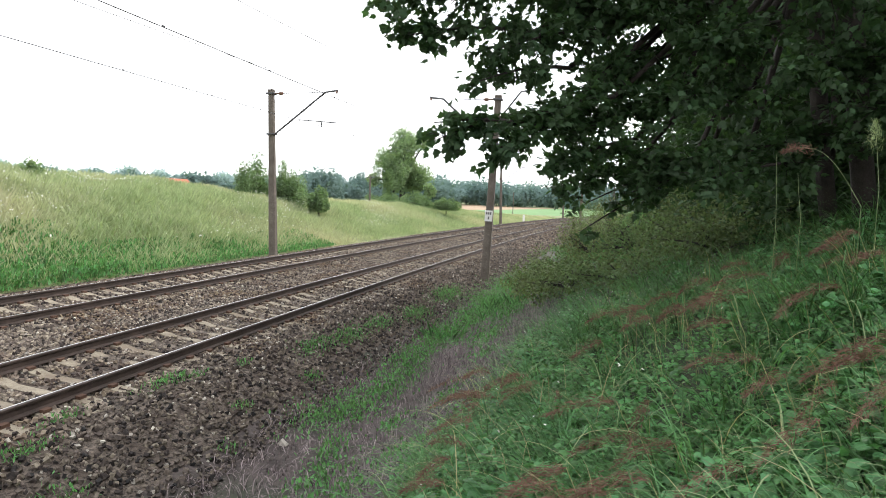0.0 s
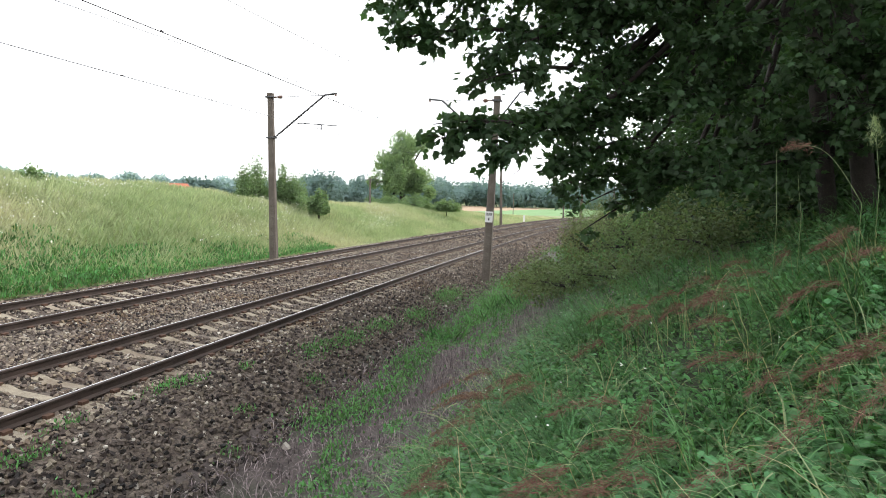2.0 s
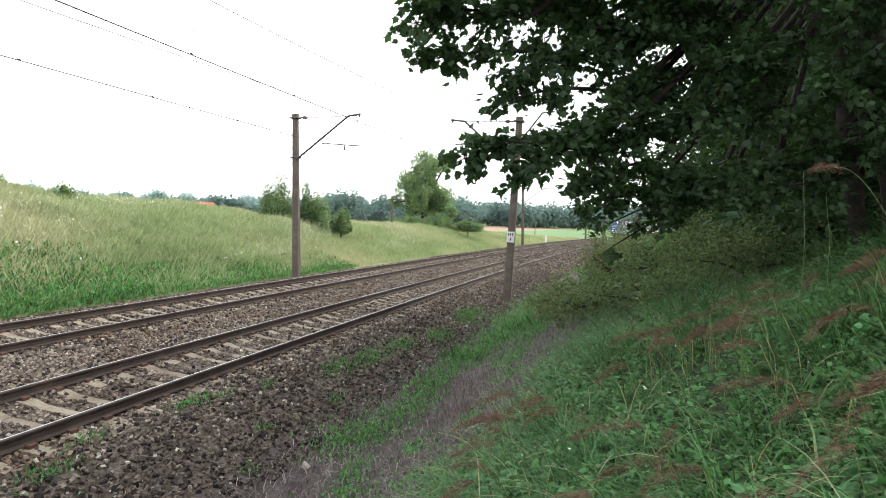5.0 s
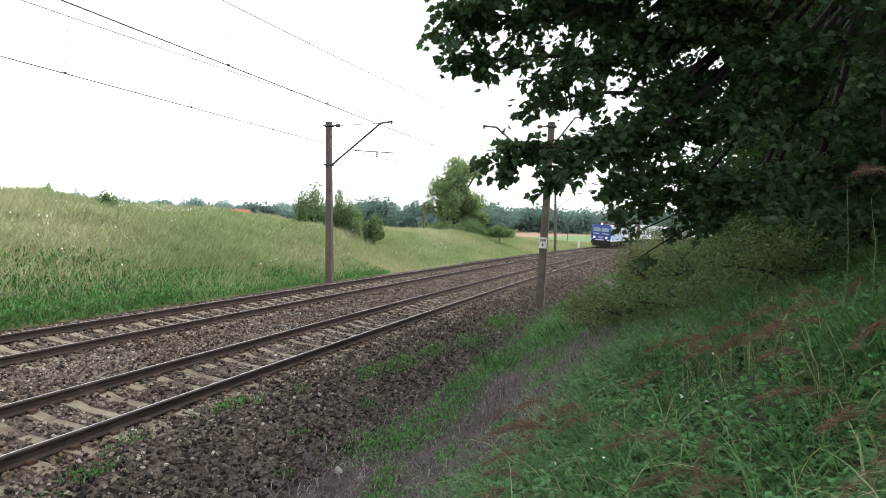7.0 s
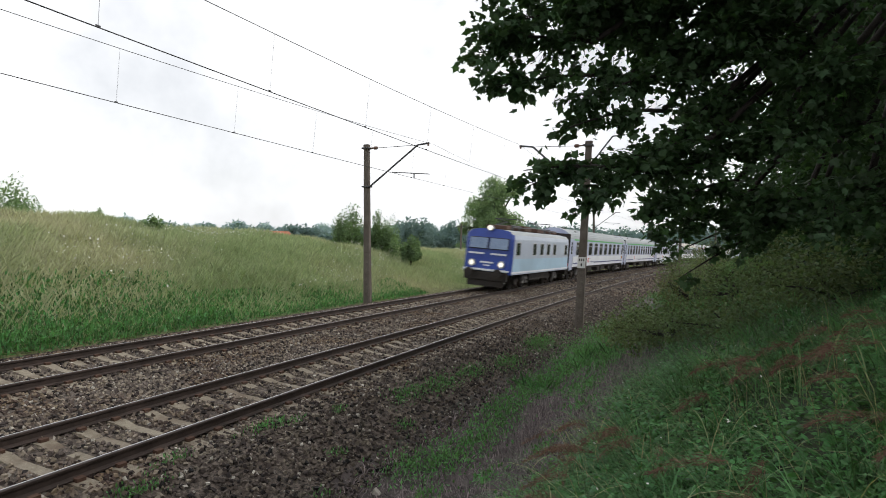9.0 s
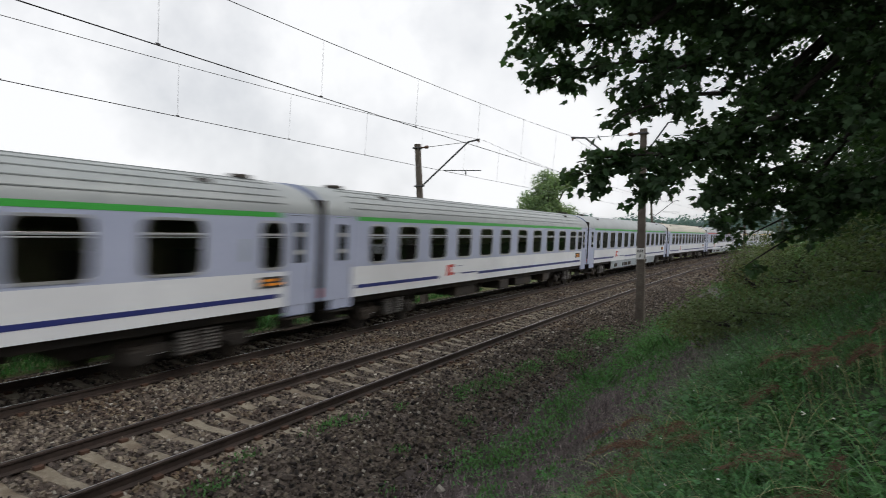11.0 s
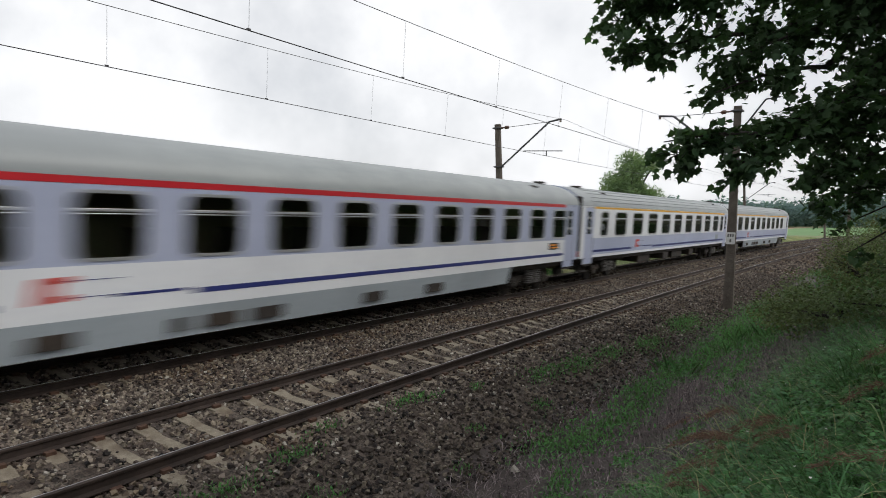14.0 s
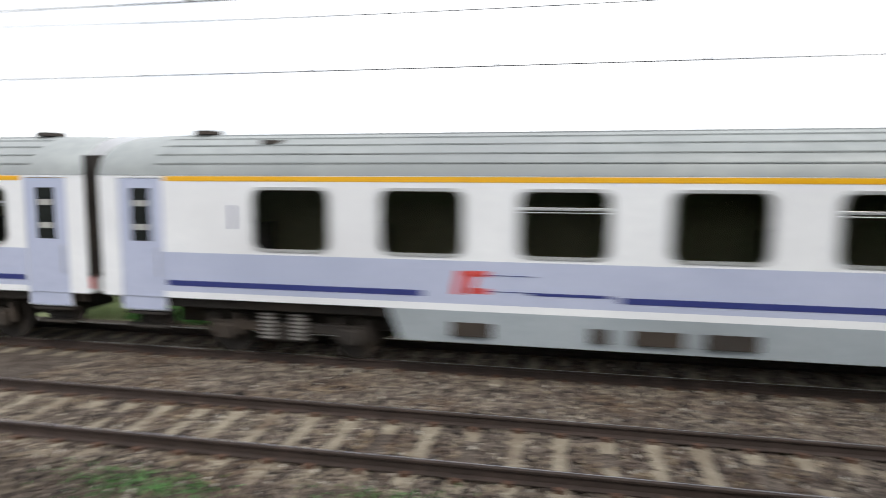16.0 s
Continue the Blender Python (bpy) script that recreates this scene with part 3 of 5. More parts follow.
def wall_side(g, sx, upper, lower, panes, doors, z_top=3.37):
    """One side wall with its window and door openings cut through and their reveals."""
    lo, hi = 2.08, 3.12
    cuts = sorted([(c - w / 2, c + w / 2, lo, hi, "w") for c, w in panes] + [(c - 0.46, c + 0.46, 0.86, 3.33, "d") for c in doors])
    ys = sorted({0.12, LONG - 0.12, *[v for q in cuts for v in q[:2]]})
    zs = [SILL, 1.24, 1.97, 2.08, 3.12, 3.33, z_top]
    for y0, y1 in zip(ys, ys[1:]):
        mid = (y0 + y1) / 2
        hole = [q for q in cuts if q[0] < mid < q[1]]
        for z0, z1 in zip(zs, zs[1:]):
            zm = (z0 + z1) / 2
            if hole and hole[0][2] < zm < hole[0][3]:
                continue
            mat = 0 if z1 <= 1.24 else (lower if z1 <= 1.97 else upper)
            if min(DOORS[0], mid) < 1.5 and y1 < 0.6 or y0 > LONG - 0.6:
                mat = upper
            g.add([(sx * W, y0, z0), (sx * W, y1, z0), (sx * W, y1, z1), (sx * W, y0, z1)], [(0, 1, 2, 3) if sx > 0 else (3, 2, 1, 0)], mat)
    for y0, y1, z0, z1, kind in cuts:
        d = 0.05
        ring = [(y0, z0), (y1, z0), (y1, z1), (y0, z1)]
        for k in range(4):
            (a0, b0), (a1, b1) = ring[k], ring[(k + 1) % 4]
            g.add([(sx * W, a0, b0), (sx * W, a1, b1), (sx * (W - d), a1, b1), (sx * (W - d), a0, b0)], [(3, 2, 1, 0)], 3 if kind == "w" else upper)


def rounded_ring(g, sx, c, zc, w, h, radius, width):
    """A window frame with rounded corners, proud of the side wall."""
    def outline(hw, hh, r):
        pts = []
        for qy, qz, a0 in ((1, 1, 0), (-1, 1, 90), (-1, -1, 180), (1, -1, 270)):
            for k in range(5):
                a = radians(a0 + 22.5 * k)
                pts.append((c + qy * (hw - r) + r * math.cos(a), zc + qz * (hh - r) + r * math.sin(a)))
        return pts
    inner, outer = outline(w / 2, h / 2, radius), outline(w / 2 + width, h / 2 + width, radius + width)
    n = len(inner)
    v = [(sx * (W - 0.02), y, z) for y, z in inner] + [(sx * (W + 0.014), y, z) for y, z in inner] + [(sx * (W + 0.014), y, z) for y, z in outer] + [(sx * (W - 0.002), y, z) for y, z in outer]
    f = [(k * n + j, k * n + (j + 1) % n, (k + 1) * n + (j + 1) % n, (k + 1) * n + j) for k in range(3) for j in range(n)]
    g.add(v, f if sx < 0 else [q[::-1] for q in f])


def coach(length, panes, colour, roof_mat, swap, skirt, ribs, bars=True, digit=False, door=0.98, display=2.4):
    """A coach; its origin lies on the rail plane at its leading end. panes: middle and width of each window."""
    global LONG, DOORS
    LONG, DOORS = length, (door, length - door)
    who = {"green_line": "green", "red_line": "red", "yellow_line": "yellow"}[colour]
    t = tagged(new("passenger_coach"), f"white and grey-blue railway coach with a {who} line under its roof", "railway coach", "coaches of the train")
    up, low = (0, 1) if swap else (1, 0)
    g = Build()
    for sx in (1, -1):
        wall_side(g, sx, up, low, panes, DOORS)
    for y in (0.12, LONG - 0.12):
        end = [(-W, y, SILL), (W, y, SILL)] + [(x, y, z) for x, z in SHAPE] + [(-x, y, z) for x, z in SHAPE[-2::-1]]
        g.add(end, [tuple(range(len(end)))], up)
    g.add([(-W, 0.12, SILL), (W, 0.12, SILL), (W, LONG - 0.12, SILL), (-W, LONG - 0.12, SILL)], [(3, 2, 1, 0)], 2)
    g.done("body", [M["white"], M["lilac"], M["under"], M["rubber"]], t)
    # roof shell with softly dropped ends
    r = Build()
    ring = SHAPE + [(-x, z) for x, z in SHAPE[-2::-1]]
    stations = [(0.12, 0.90), (0.35, 0.965), (1.0, 1.0), (LONG - 1.0, 1.0), (LONG - 0.35, 0.965), (LONG - 0.12, 0.90)]
    v = [(x * 1.003, y, 3.37 + (z - 3.37) * k + 0.004) for y, k in stations for x, z in ring]
    n = len(ring)
    f = [(a * n + j, a * n + j + 1, (a + 1) * n + j + 1, (a + 1) * n + j) for a in range(len(stations) - 1) for j in range(n - 1)]
    r.add(v, [q[::-1] for q in f], 0)
    roof = r.done("roof", M[roof_mat], t, smooth=True)
    if ribs:
        rb = Build()
        for sx in (-1, 1):
            for (x0, z0), (x1, z1) in zip(SHAPE[1:6], SHAPE[2:7]):
                x, z = sx * (x0 + x1) / 2 * 1.005, (z0 + z1) / 2 + 0.012
                rb.box((x, LONG / 2, z), (0.028, LONG - 2.6, 0.022))
        rb.done("roof_rib", M[roof_mat], roof)
    for y, x, z in ((1.75, 0.3, 4.15), (3.4, 0.78, 3.92), (LONG - 3.4, 0.78, 3.92), (LONG - 1.75, 0.3, 4.15)):
        vt = Build().tube([(x, y, z - 0.06), (x, y, z + 0.02), (x, y, z + 0.03), (x, y, z + 0.10)], [0.16, 0.16, 0.27, 0.25], 14)
        vt.done("roof_vent", M["under"], roof, "dark round roof ventilator")
    # colour line, waist line and the red mark
    for sx in (1, -1):
        Build().box((sx * (W + 0.002), LONG / 2, 3.315), (0.006, LONG - 3.0, 0.088 if swap else 0.115)).done("stripe", M[colour], t, f"thin {who} painted line")
        for y0, y1 in ((1.5, 6.35), (9.6, LONG - 1.5)):
            Build().box((sx * (W + 0.002), (y0 + y1) / 2, 1.40), (0.006, y1 - y0, 0.10)).done("waist_stripe", M["navy"], t, "thin navy painted line")
        mk = Build()
        for k, (dy, dz, w, h) in enumerate(((0, 0, 0.16, 0.40), (0.30, 0.16, 0.34, 0.10), (0.30, -0.13, 0.34, 0.10), (0.20, 0.0, 0.12, 0.34))):
            q = sx * (W + 0.003)
            sl = 0.10
            y, z = 7.0 + dy, 1.60 + dz
            p = [(q, y - w / 2 - sl * h, z - h / 2), (q, y + w / 2 - sl * h, z - h / 2), (q, y + w / 2 + sl * h, z + h / 2), (q, y - w / 2 + sl * h, z + h / 2)]
            mk.add(p, [(0, 1, 2, 3) if sx > 0 else (3, 2, 1, 0)])
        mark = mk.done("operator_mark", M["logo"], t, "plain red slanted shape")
        ln = Build()
        for z in (1.74, 1.47):
            ln.box((sx * (W + 0.003), 7.85, z), (0.004, 0.75, 0.012))
        ln.box((sx * (W + 0.003), 8.8, 1.45), (0.004, 1.3, 0.05))
        ln.done("small_lettering", M["navy"], t, "small unreadable dark lettering bar")
        if not digit:
            for y, z, w, h in ((2.55, 2.75, 0.22, 0.04), (2.55, 2.45, 0.14, 0.28), (LONG - 2.62, 2.5, 0.14, 0.5)):
                Build().box((sx * (W + 0.003), y, z), (0.004, w, h)).done("notice", M["skirt"], t)
        if not swap:
            box = Build().box((sx * (W + 0.004), LONG - display, 1.74), (0.02, 0.85, 0.26), bevel=0.004).done("destination_display", M["rubber"], t)
            for z, y, w in ((1.79, -0.1, 0.5), (1.69, 0.05, 0.6)):
                Build().box((sx * (W + 0.016), LONG - display + y, z), (0.004, w, 0.06)).done("display_row", M["orange"], box, "orange unreadable display row")
        elif not digit:
            Build().box((sx * (W + 0.003), LONG - 3.5, 1.62), (0.006, 0.72, 0.36), bevel=0.002).box((sx * (W + 0.006), LONG - 3.5, 1.62), (0.006, 0.5, 0.24)).done("hatch", M["skirt"], t, "small grey service hatch")
    # window units
    for sx in (1, -1):
        for n, (c, w) in enumerate(panes):
            fr = Build()
            rounded_ring(fr, sx, c, 2.60, w, 1.04, 0.14, 0.055)
            if bars or (digit and n in (2, 4, 6)):
                for z, h in ((2.85, 0.05), (2.79, 0.016)):
                    fr.box((sx * (W - 0.005), c, z), (0.035, w, h), bevel=0.006)
            frame_ob = fr.done("window", M["alu"], t)
            x = sx * (W - 0.03)
            p = Build().add([(x, c - w / 2, 2.08), (x, c + w / 2, 2.08), (x, c + w / 2, 3.12), (x, c - w / 2, 3.12)], [(0, 1, 2, 3) if sx > 0 else (3, 2, 1, 0)]).done("pane", M["glass"], frame_ob)
            p.visible_shadow = False
        for c in DOORS:
            d = Build()
            x = sx * (W - 0.035)
            d.box((x, c, 2.095), (0.05, 0.9, 2.45), 0, 0.012)
            door = d.done("door", M["lilac"], t, "grey-blue entrance door with a narrow window")
            Build().box((x + sx * 0.022, c, 2.65), (0.02, 0.40, 0.98), bevel=0.008).done("pane", M["pane"], door, "dark narrow door window")
            for z in (2.42, 2.86):
                Build().box((x + sx * 0.034, c, z), (0.006, 0.28, 0.11)).done("sticker", M["plaster"], door, "pale paper notice")
            Build().tube([(x + sx * 0.05, c + 0.36, 1.5), (x + sx * 0.07, c + 0.36, 1.55), (x + sx * 0.07, c + 0.36, 2.0), (x + sx * 0.05, c + 0.36, 2.05)], 0.014, 6).done("handle", M["alu"], door)
            Build().box((sx * (W - 0.2), c, 0.80), (0.36, 0.84, 0.04)).box((sx * (W - 0.24), c, 0.52), (0.3, 0.8, 0.035)).box((sx * (W - 0.38), c, 0.66), (0.03, 0.8, 0.3)).done("step", M["under"], t, "dark entrance steps")
    # inside: floor, corridor wall and seat backs
    Build().box((0, LONG / 2, 1.2), (2.7, LONG - 0.5, 0.06)).box((0.0, LONG / 2, 2.2), (0.05, LONG - 3, 1.95)).done("lining", M["inside"], t, "dim brownish coach interior")
    st = Build()
    for c, w in panes:
        for q in (-0.98, 0.98):
            st.box((0.72, c + q, 1.85), (1.2, 0.12, 1.3), bevel=0.04)
    st.done("seat", M["seat"], t)
    # running gear
    for y in (3.7, LONG - 3.7):
        bogie(t, y)
    u = Build()
    u.box((0, LONG / 2, 1.02), (2.5, LONG - 0.6, 0.18))
    for y in (3.7, LONG - 3.7):
        u.box((0, y, 0.72), (1.3, 5.0, 0.42), bevel=0.04)
    if not skirt:
        u.box((-0.2, LONG / 2, 0.80), (1.3, LONG - 13.5, 0.34), bevel=0.04)
        for y, l, x in ((9.0, 2.2, 0.7), (12.2, 1.7, -0.7), (12.6, 1.2, 0.8), (15.2, 2.6, 0.7), (18.3, 1.2, 0.75)):
            u.box((x, y, 0.74), (1.0, l * 0.8, 0.38), bevel=0.04)
        for y in (10.8, 14.0):
            u.tube([(-0.9, y, 0.7), (0.9, y, 0.7)], 0.22, 12)
    u.done("underframe", M["under"], t, "grimy dark underframe with equipment boxes")
    if skirt:
        for sx in (1, -1):
            k = Build().add([(sx * (W - 0.0), 5.75, SILL), (sx * (W - 0.0), LONG - 5.75, SILL), (sx * (W - 0.07), LONG - 5.85, 0.56), (sx * (W - 0.07), 5.95, 0.56)], [(0, 1, 2, 3) if sx > 0 else (3, 2, 1, 0)]).add([(sx * (W - 0.04), 5.75, SILL), (sx * (W - 0.04), LONG - 5.75, SILL), (sx * (W - 0.11), LONG - 5.85, 0.56), (sx * (W - 0.11), 5.95, 0.56)], [(3, 2, 1, 0) if sx > 0 else (0, 1, 2, 3)]).done("skirt", M["skirt"], t, "grey side skirt with dark grilles")
            for y, l in ((7.2, 0.7), (9.3, 0.3), (10.2, 0.8), (11.3, 0.8), (14.6, 0.7), (17.2, 0.8)):
                Build().box((sx * (W - 0.02), y, 0.80), (0.03, l, 0.24), bevel=0.006).done("grille", M["under"], k)
        Build().box((0, LONG / 2, 0.72), (2.3, LONG - 12.5, 0.4)).done("equipment", M["under"], t)
    for y, sg in ((0.12, -1), (LONG - 0.12, 1)):
        e = Build()
        e.box((0, y + sg * 0.06, 2.35), (1.5, 0.13, 2.3), bevel=0.04).done("gangway", M["rubber"], t, "black rubber gangway")
        bf = Build()
        for x in (-0.87, 0.87):
            bf.tube([(x, y, 1.06), (x, y + sg * 0.10, 1.06)], 0.10, 10)
        bf.done("buffer", M["under"], t)
        Build().box((W * 0.93, y + sg * 0.004, 1.45), (0.12, 0.012, 0.5)).done("end_notice", M["logo"], t, "small reddish marks at the corner")
        Build().box((0, y + sg * 0.02, 2.6), (2 * W - 0.02, 0.02, 2.3)).done("end_seal", M["under"], t)
    if digit:
        for sx in (1,):
            cu = bpy.data.curves.new("class_digit", "FONT")
            cu.body, cu.size, cu.extrude = "1", 0.62, 0.002
            d = new("class_digit", cu)
            d.data.materials.append(M["navy"])
            d.parent = t
            d.matrix_basis = pose(W + 0.004, 2.70, 2.42, 90, 0, 90)
    return t


def locomotive():
    t = tagged(new("electric_locomotive"), "blue and pale grey electric locomotive with lit headlights", "locomotive")
    l, w = 14.3, 1.47
    g = Build()
    prof = [(w, 1.0), (w, 3.05), (w * 0.97, 3.30), (w * 0.86, 3.47), (w * 0.5, 3.56), (0, 3.58)]
    ring = prof + [(-x, z) for x, z in prof[-2::-1]]
    n = len(ring)
    # noses lean back above the waist
    st = [(0.0, 0.94, 0.30), (0.22, 1.0, 0.22), (1.9, 1.0, 0), (l - 1.9, 1.0, 0), (l - 0.22, 1.0, -0.22), (l, 0.94, -0.30)]
    v = []
    for y, k, back in st:
        v += [(x * k, y + back * max(0.0, (z - 2.1) / 1.3), z) for x, z in ring]
    for a in range(len(st) - 1):
        for j in range(n - 1):
            zt = (ring[j][1] + ring[j + 1][1]) / 2
            g.add([v[a * n + j], v[a * n + j + 1], v[(a + 1) * n + j + 1], v[(a + 1) * n + j]], [(3, 2, 1, 0)], 2 if zt > 3.3 else (0 if a in (0, 4) else 1))
    g.add(v[:n], [tuple(range(n))], 0).add(v[-n:], [tuple(range(n))[::-1]], 0)
    g.done("body", [M["loco_blue"], M["loco_grey"], M["roof_grey"]], t)
    for sx in (1, -1):
        Build().box((sx * (w + 0.003), l / 2, 1.55), (0.008, l - 0.6, 0.75)).done("side_band", M["loco_pale"], t, "pale blue lower side band")
        Build().box((sx * (w + 0.006), l / 2, 1.13), (0.01, l - 0.3, 0.1)).done("side_line", M["white"], t)
        for y in (1.15, 4.6, 6.3, 8.0, 9.7, 13.15):
            wd = Build().box((sx * (w + 0.004), y, 2.5), (0.02, 0.85, 0.85), bevel=0.006).done("window", M["alu"], t)
            Build().box((sx * (w + 0.012), y, 2.5), (0.02, 0.7, 0.7)).done("pane", M["pane"], wd)
    for y0, sg in ((0.0, -1), (l, 1)):
        for x in (-0.62, 0.62):
            wd = Build().box((x, y0 - sg * 0.13, 2.72), (1.18, 0.06, 0.70), bevel=0.02, turn=pose(0, 0, 0, sg * 13)).done("windscreen", M["rubber"], t)
            Build().box((x, y0 - sg * 0.13 + sg * 0.03, 2.72), (1.10, 0.03, 0.62), turn=pose(0, 0, 0, sg * 13)).done("pane", M["screen"], wd, "windscreen pane with the sky's reflection painted in pale blue")
            Build().box((x * 1.1, y0 + sg * 0.012, 2.12), (0.95, 0.02, 0.10)).done("nose_stripe", M["white"], t)
            hb = Build().tube([(x * 1.45, y0 - sg * 0.05, 1.55), (x * 1.45, y0 + sg * 0.10, 1.55)], 0.21, 16).done("headlight", M["alu"], t)
            Build().tube([(x * 1.45, y0 + sg * 0.10, 1.55), (x * 1.45, y0 + sg * 0.115, 1.55)], 0.13, 16).done("lens", M["lamp"], hb, "lit warm white lens")
            Build().tube([(x * 1.4, y0, 1.06), (x * 1.4, y0 + sg * 0.5, 1.06), (x * 1.4, y0 + sg * 0.5, 1.06), (x * 1.4, y0 + sg * 0.56, 1.06)], [0.11, 0.11, 0.24, 0.24], 14).done("buffer", M["under"], t)
        tl = Build().tube([(0, y0 - sg * 0.35, 3.62), (0, y0 - sg * 0.12, 3.62)], 0.17, 14).done("headlight", M["alu"], t)
        Build().tube([(0, y0 - sg * 0.12, 3.62), (0, y0 - sg * 0.10, 3.62)], 0.13, 14).done("lens", M["lamp"], tl)
        Build().box((0, y0 + sg * 0.01, 1.62), (0.8, 0.02, 0.10)).box((0, y0 + sg * 0.01, 1.45), (0.4, 0.02, 0.07)).done("plate_bar", M["white"], t, "pale unreadable plate bars")
        Build().box((0, y0 + sg * 0.12, 1.19), (2.7, 0.3, 0.10), bevel=0.02).done("bumper", M["white"], t)
        Build().box((0, y0 + sg * 0.05, 0.85), (2.6, 0.3, 0.5), bevel=0.04).box((0, y0 + sg * 0.05, 0.42), (2.2, 0.12, 0.35), bevel=0.03).done("buffer_beam", M["under"], t, "black buffer beam and plough")
    for y in (3.4, l - 3.4):
        bogie(t, y)
        p = Build()
        p.tube([(-0.5, y - 0.9, 3.85), (-0.5, y + 0.9, 3.85)], 0.04).tube([(0.5, y - 0.9, 3.85), (0.5, y + 0.9, 3.85)], 0.04)
        p.tube([(-0.5, y - 0.8, 3.86), (-0.4, y + 0.9, 4.1), (-0.7, y - 0.1, 4.24)], 0.028).tube([(0.5, y - 0.8, 3.86), (0.4, y + 0.9, 4.1), (0.7, y - 0.1, 4.24)], 0.028)
        p.box((0, y - 0.1, 4.26), (1.7, 0.3, 0.05))
        for x in (-0.5, 0.5):
            for q in (-0.7, 0.7):
                p.tube([(x, y + q, 3.55), (x, y + q, 3.85)], 0.07, 8)
        p.done("pantograph", M["steel"], t, "folded dark steel pantograph")
    Build().box((0, l / 2, 0.8), (2.4, 5.0, 0.6), bevel=0.05).done("equipment_box", M["under"], t)
    for y, q, h in ((l / 2 - 1.6, 1.5, 0.34), (l / 2 + 1.5, 1.7, 0.28), (1.6, 0.9, 0.24), (l - 1.6, 0.9, 0.24)):
        Build().box((0, y, 3.58 + h / 2), (1.3, q, h), bevel=0.05).done("roof_box", M["clip"], t, "rust-brown roof equipment box")
    for x in (-0.75, 0.75):
        Build().tube([(x, 2.2, 3.74), (x * 0.8, l / 2, 3.84), (x, l - 2.2, 3.74)], 0.03, 6).done("roof_conductor", M["steel"], t)
    return t


# ---- trees and woods ----
def clump(centre, spread, count, droop=0.3, seed=0):
    """Leaf places, directions and normals in a soft ellipsoid."""
    r = np.random.default_rng(seed)
    d = unit(r.normal(size=(count, 3)))
    at = np.asarray(centre) + d * (r.random((count, 1)) ** 0.45) * np.asarray(spread)
    out = unit(d * np.array([1, 1, 0.4]) + r.normal(0, 0.7, (count, 3)) - np.array([0, 0, droop]))
    nor = unit(r.normal(0, 0.55, (count, 3)) + np.array([0, 0, 1.0]))
    return at, out, nor


def spot(bearing, rise, reach):
    """A place by bearing to the left of north, rise in degrees and reach in metres, from the eye's place."""
    a, e = radians(bearing), radians(rise)
    return np.array([-math.sin(a) * math.cos(e) * reach, math.cos(a) * math.cos(e) * reach, EYE[2] + math.sin(e) * reach])


def limb(g, p, q, r0, r1, bend=0.25, seed=0):
    """A tapering, slightly bent branch; returns its points."""
    r = random.Random(seed)
    p, q = Vector(p), Vector(q)
    side = Vector((r.uniform(-1, 1), r.uniform(-1, 1), r.uniform(0.2, 1))) * bend
    pts = [p.lerp(q, k / 5) + side * math.sin(math.pi * k / 5) * (q - p).length * 0.3 for k in range(6)]
    g.tube(pts, [r0 + (r1 - r0) * k / 5 for k in range(6)], 7)
    return pts


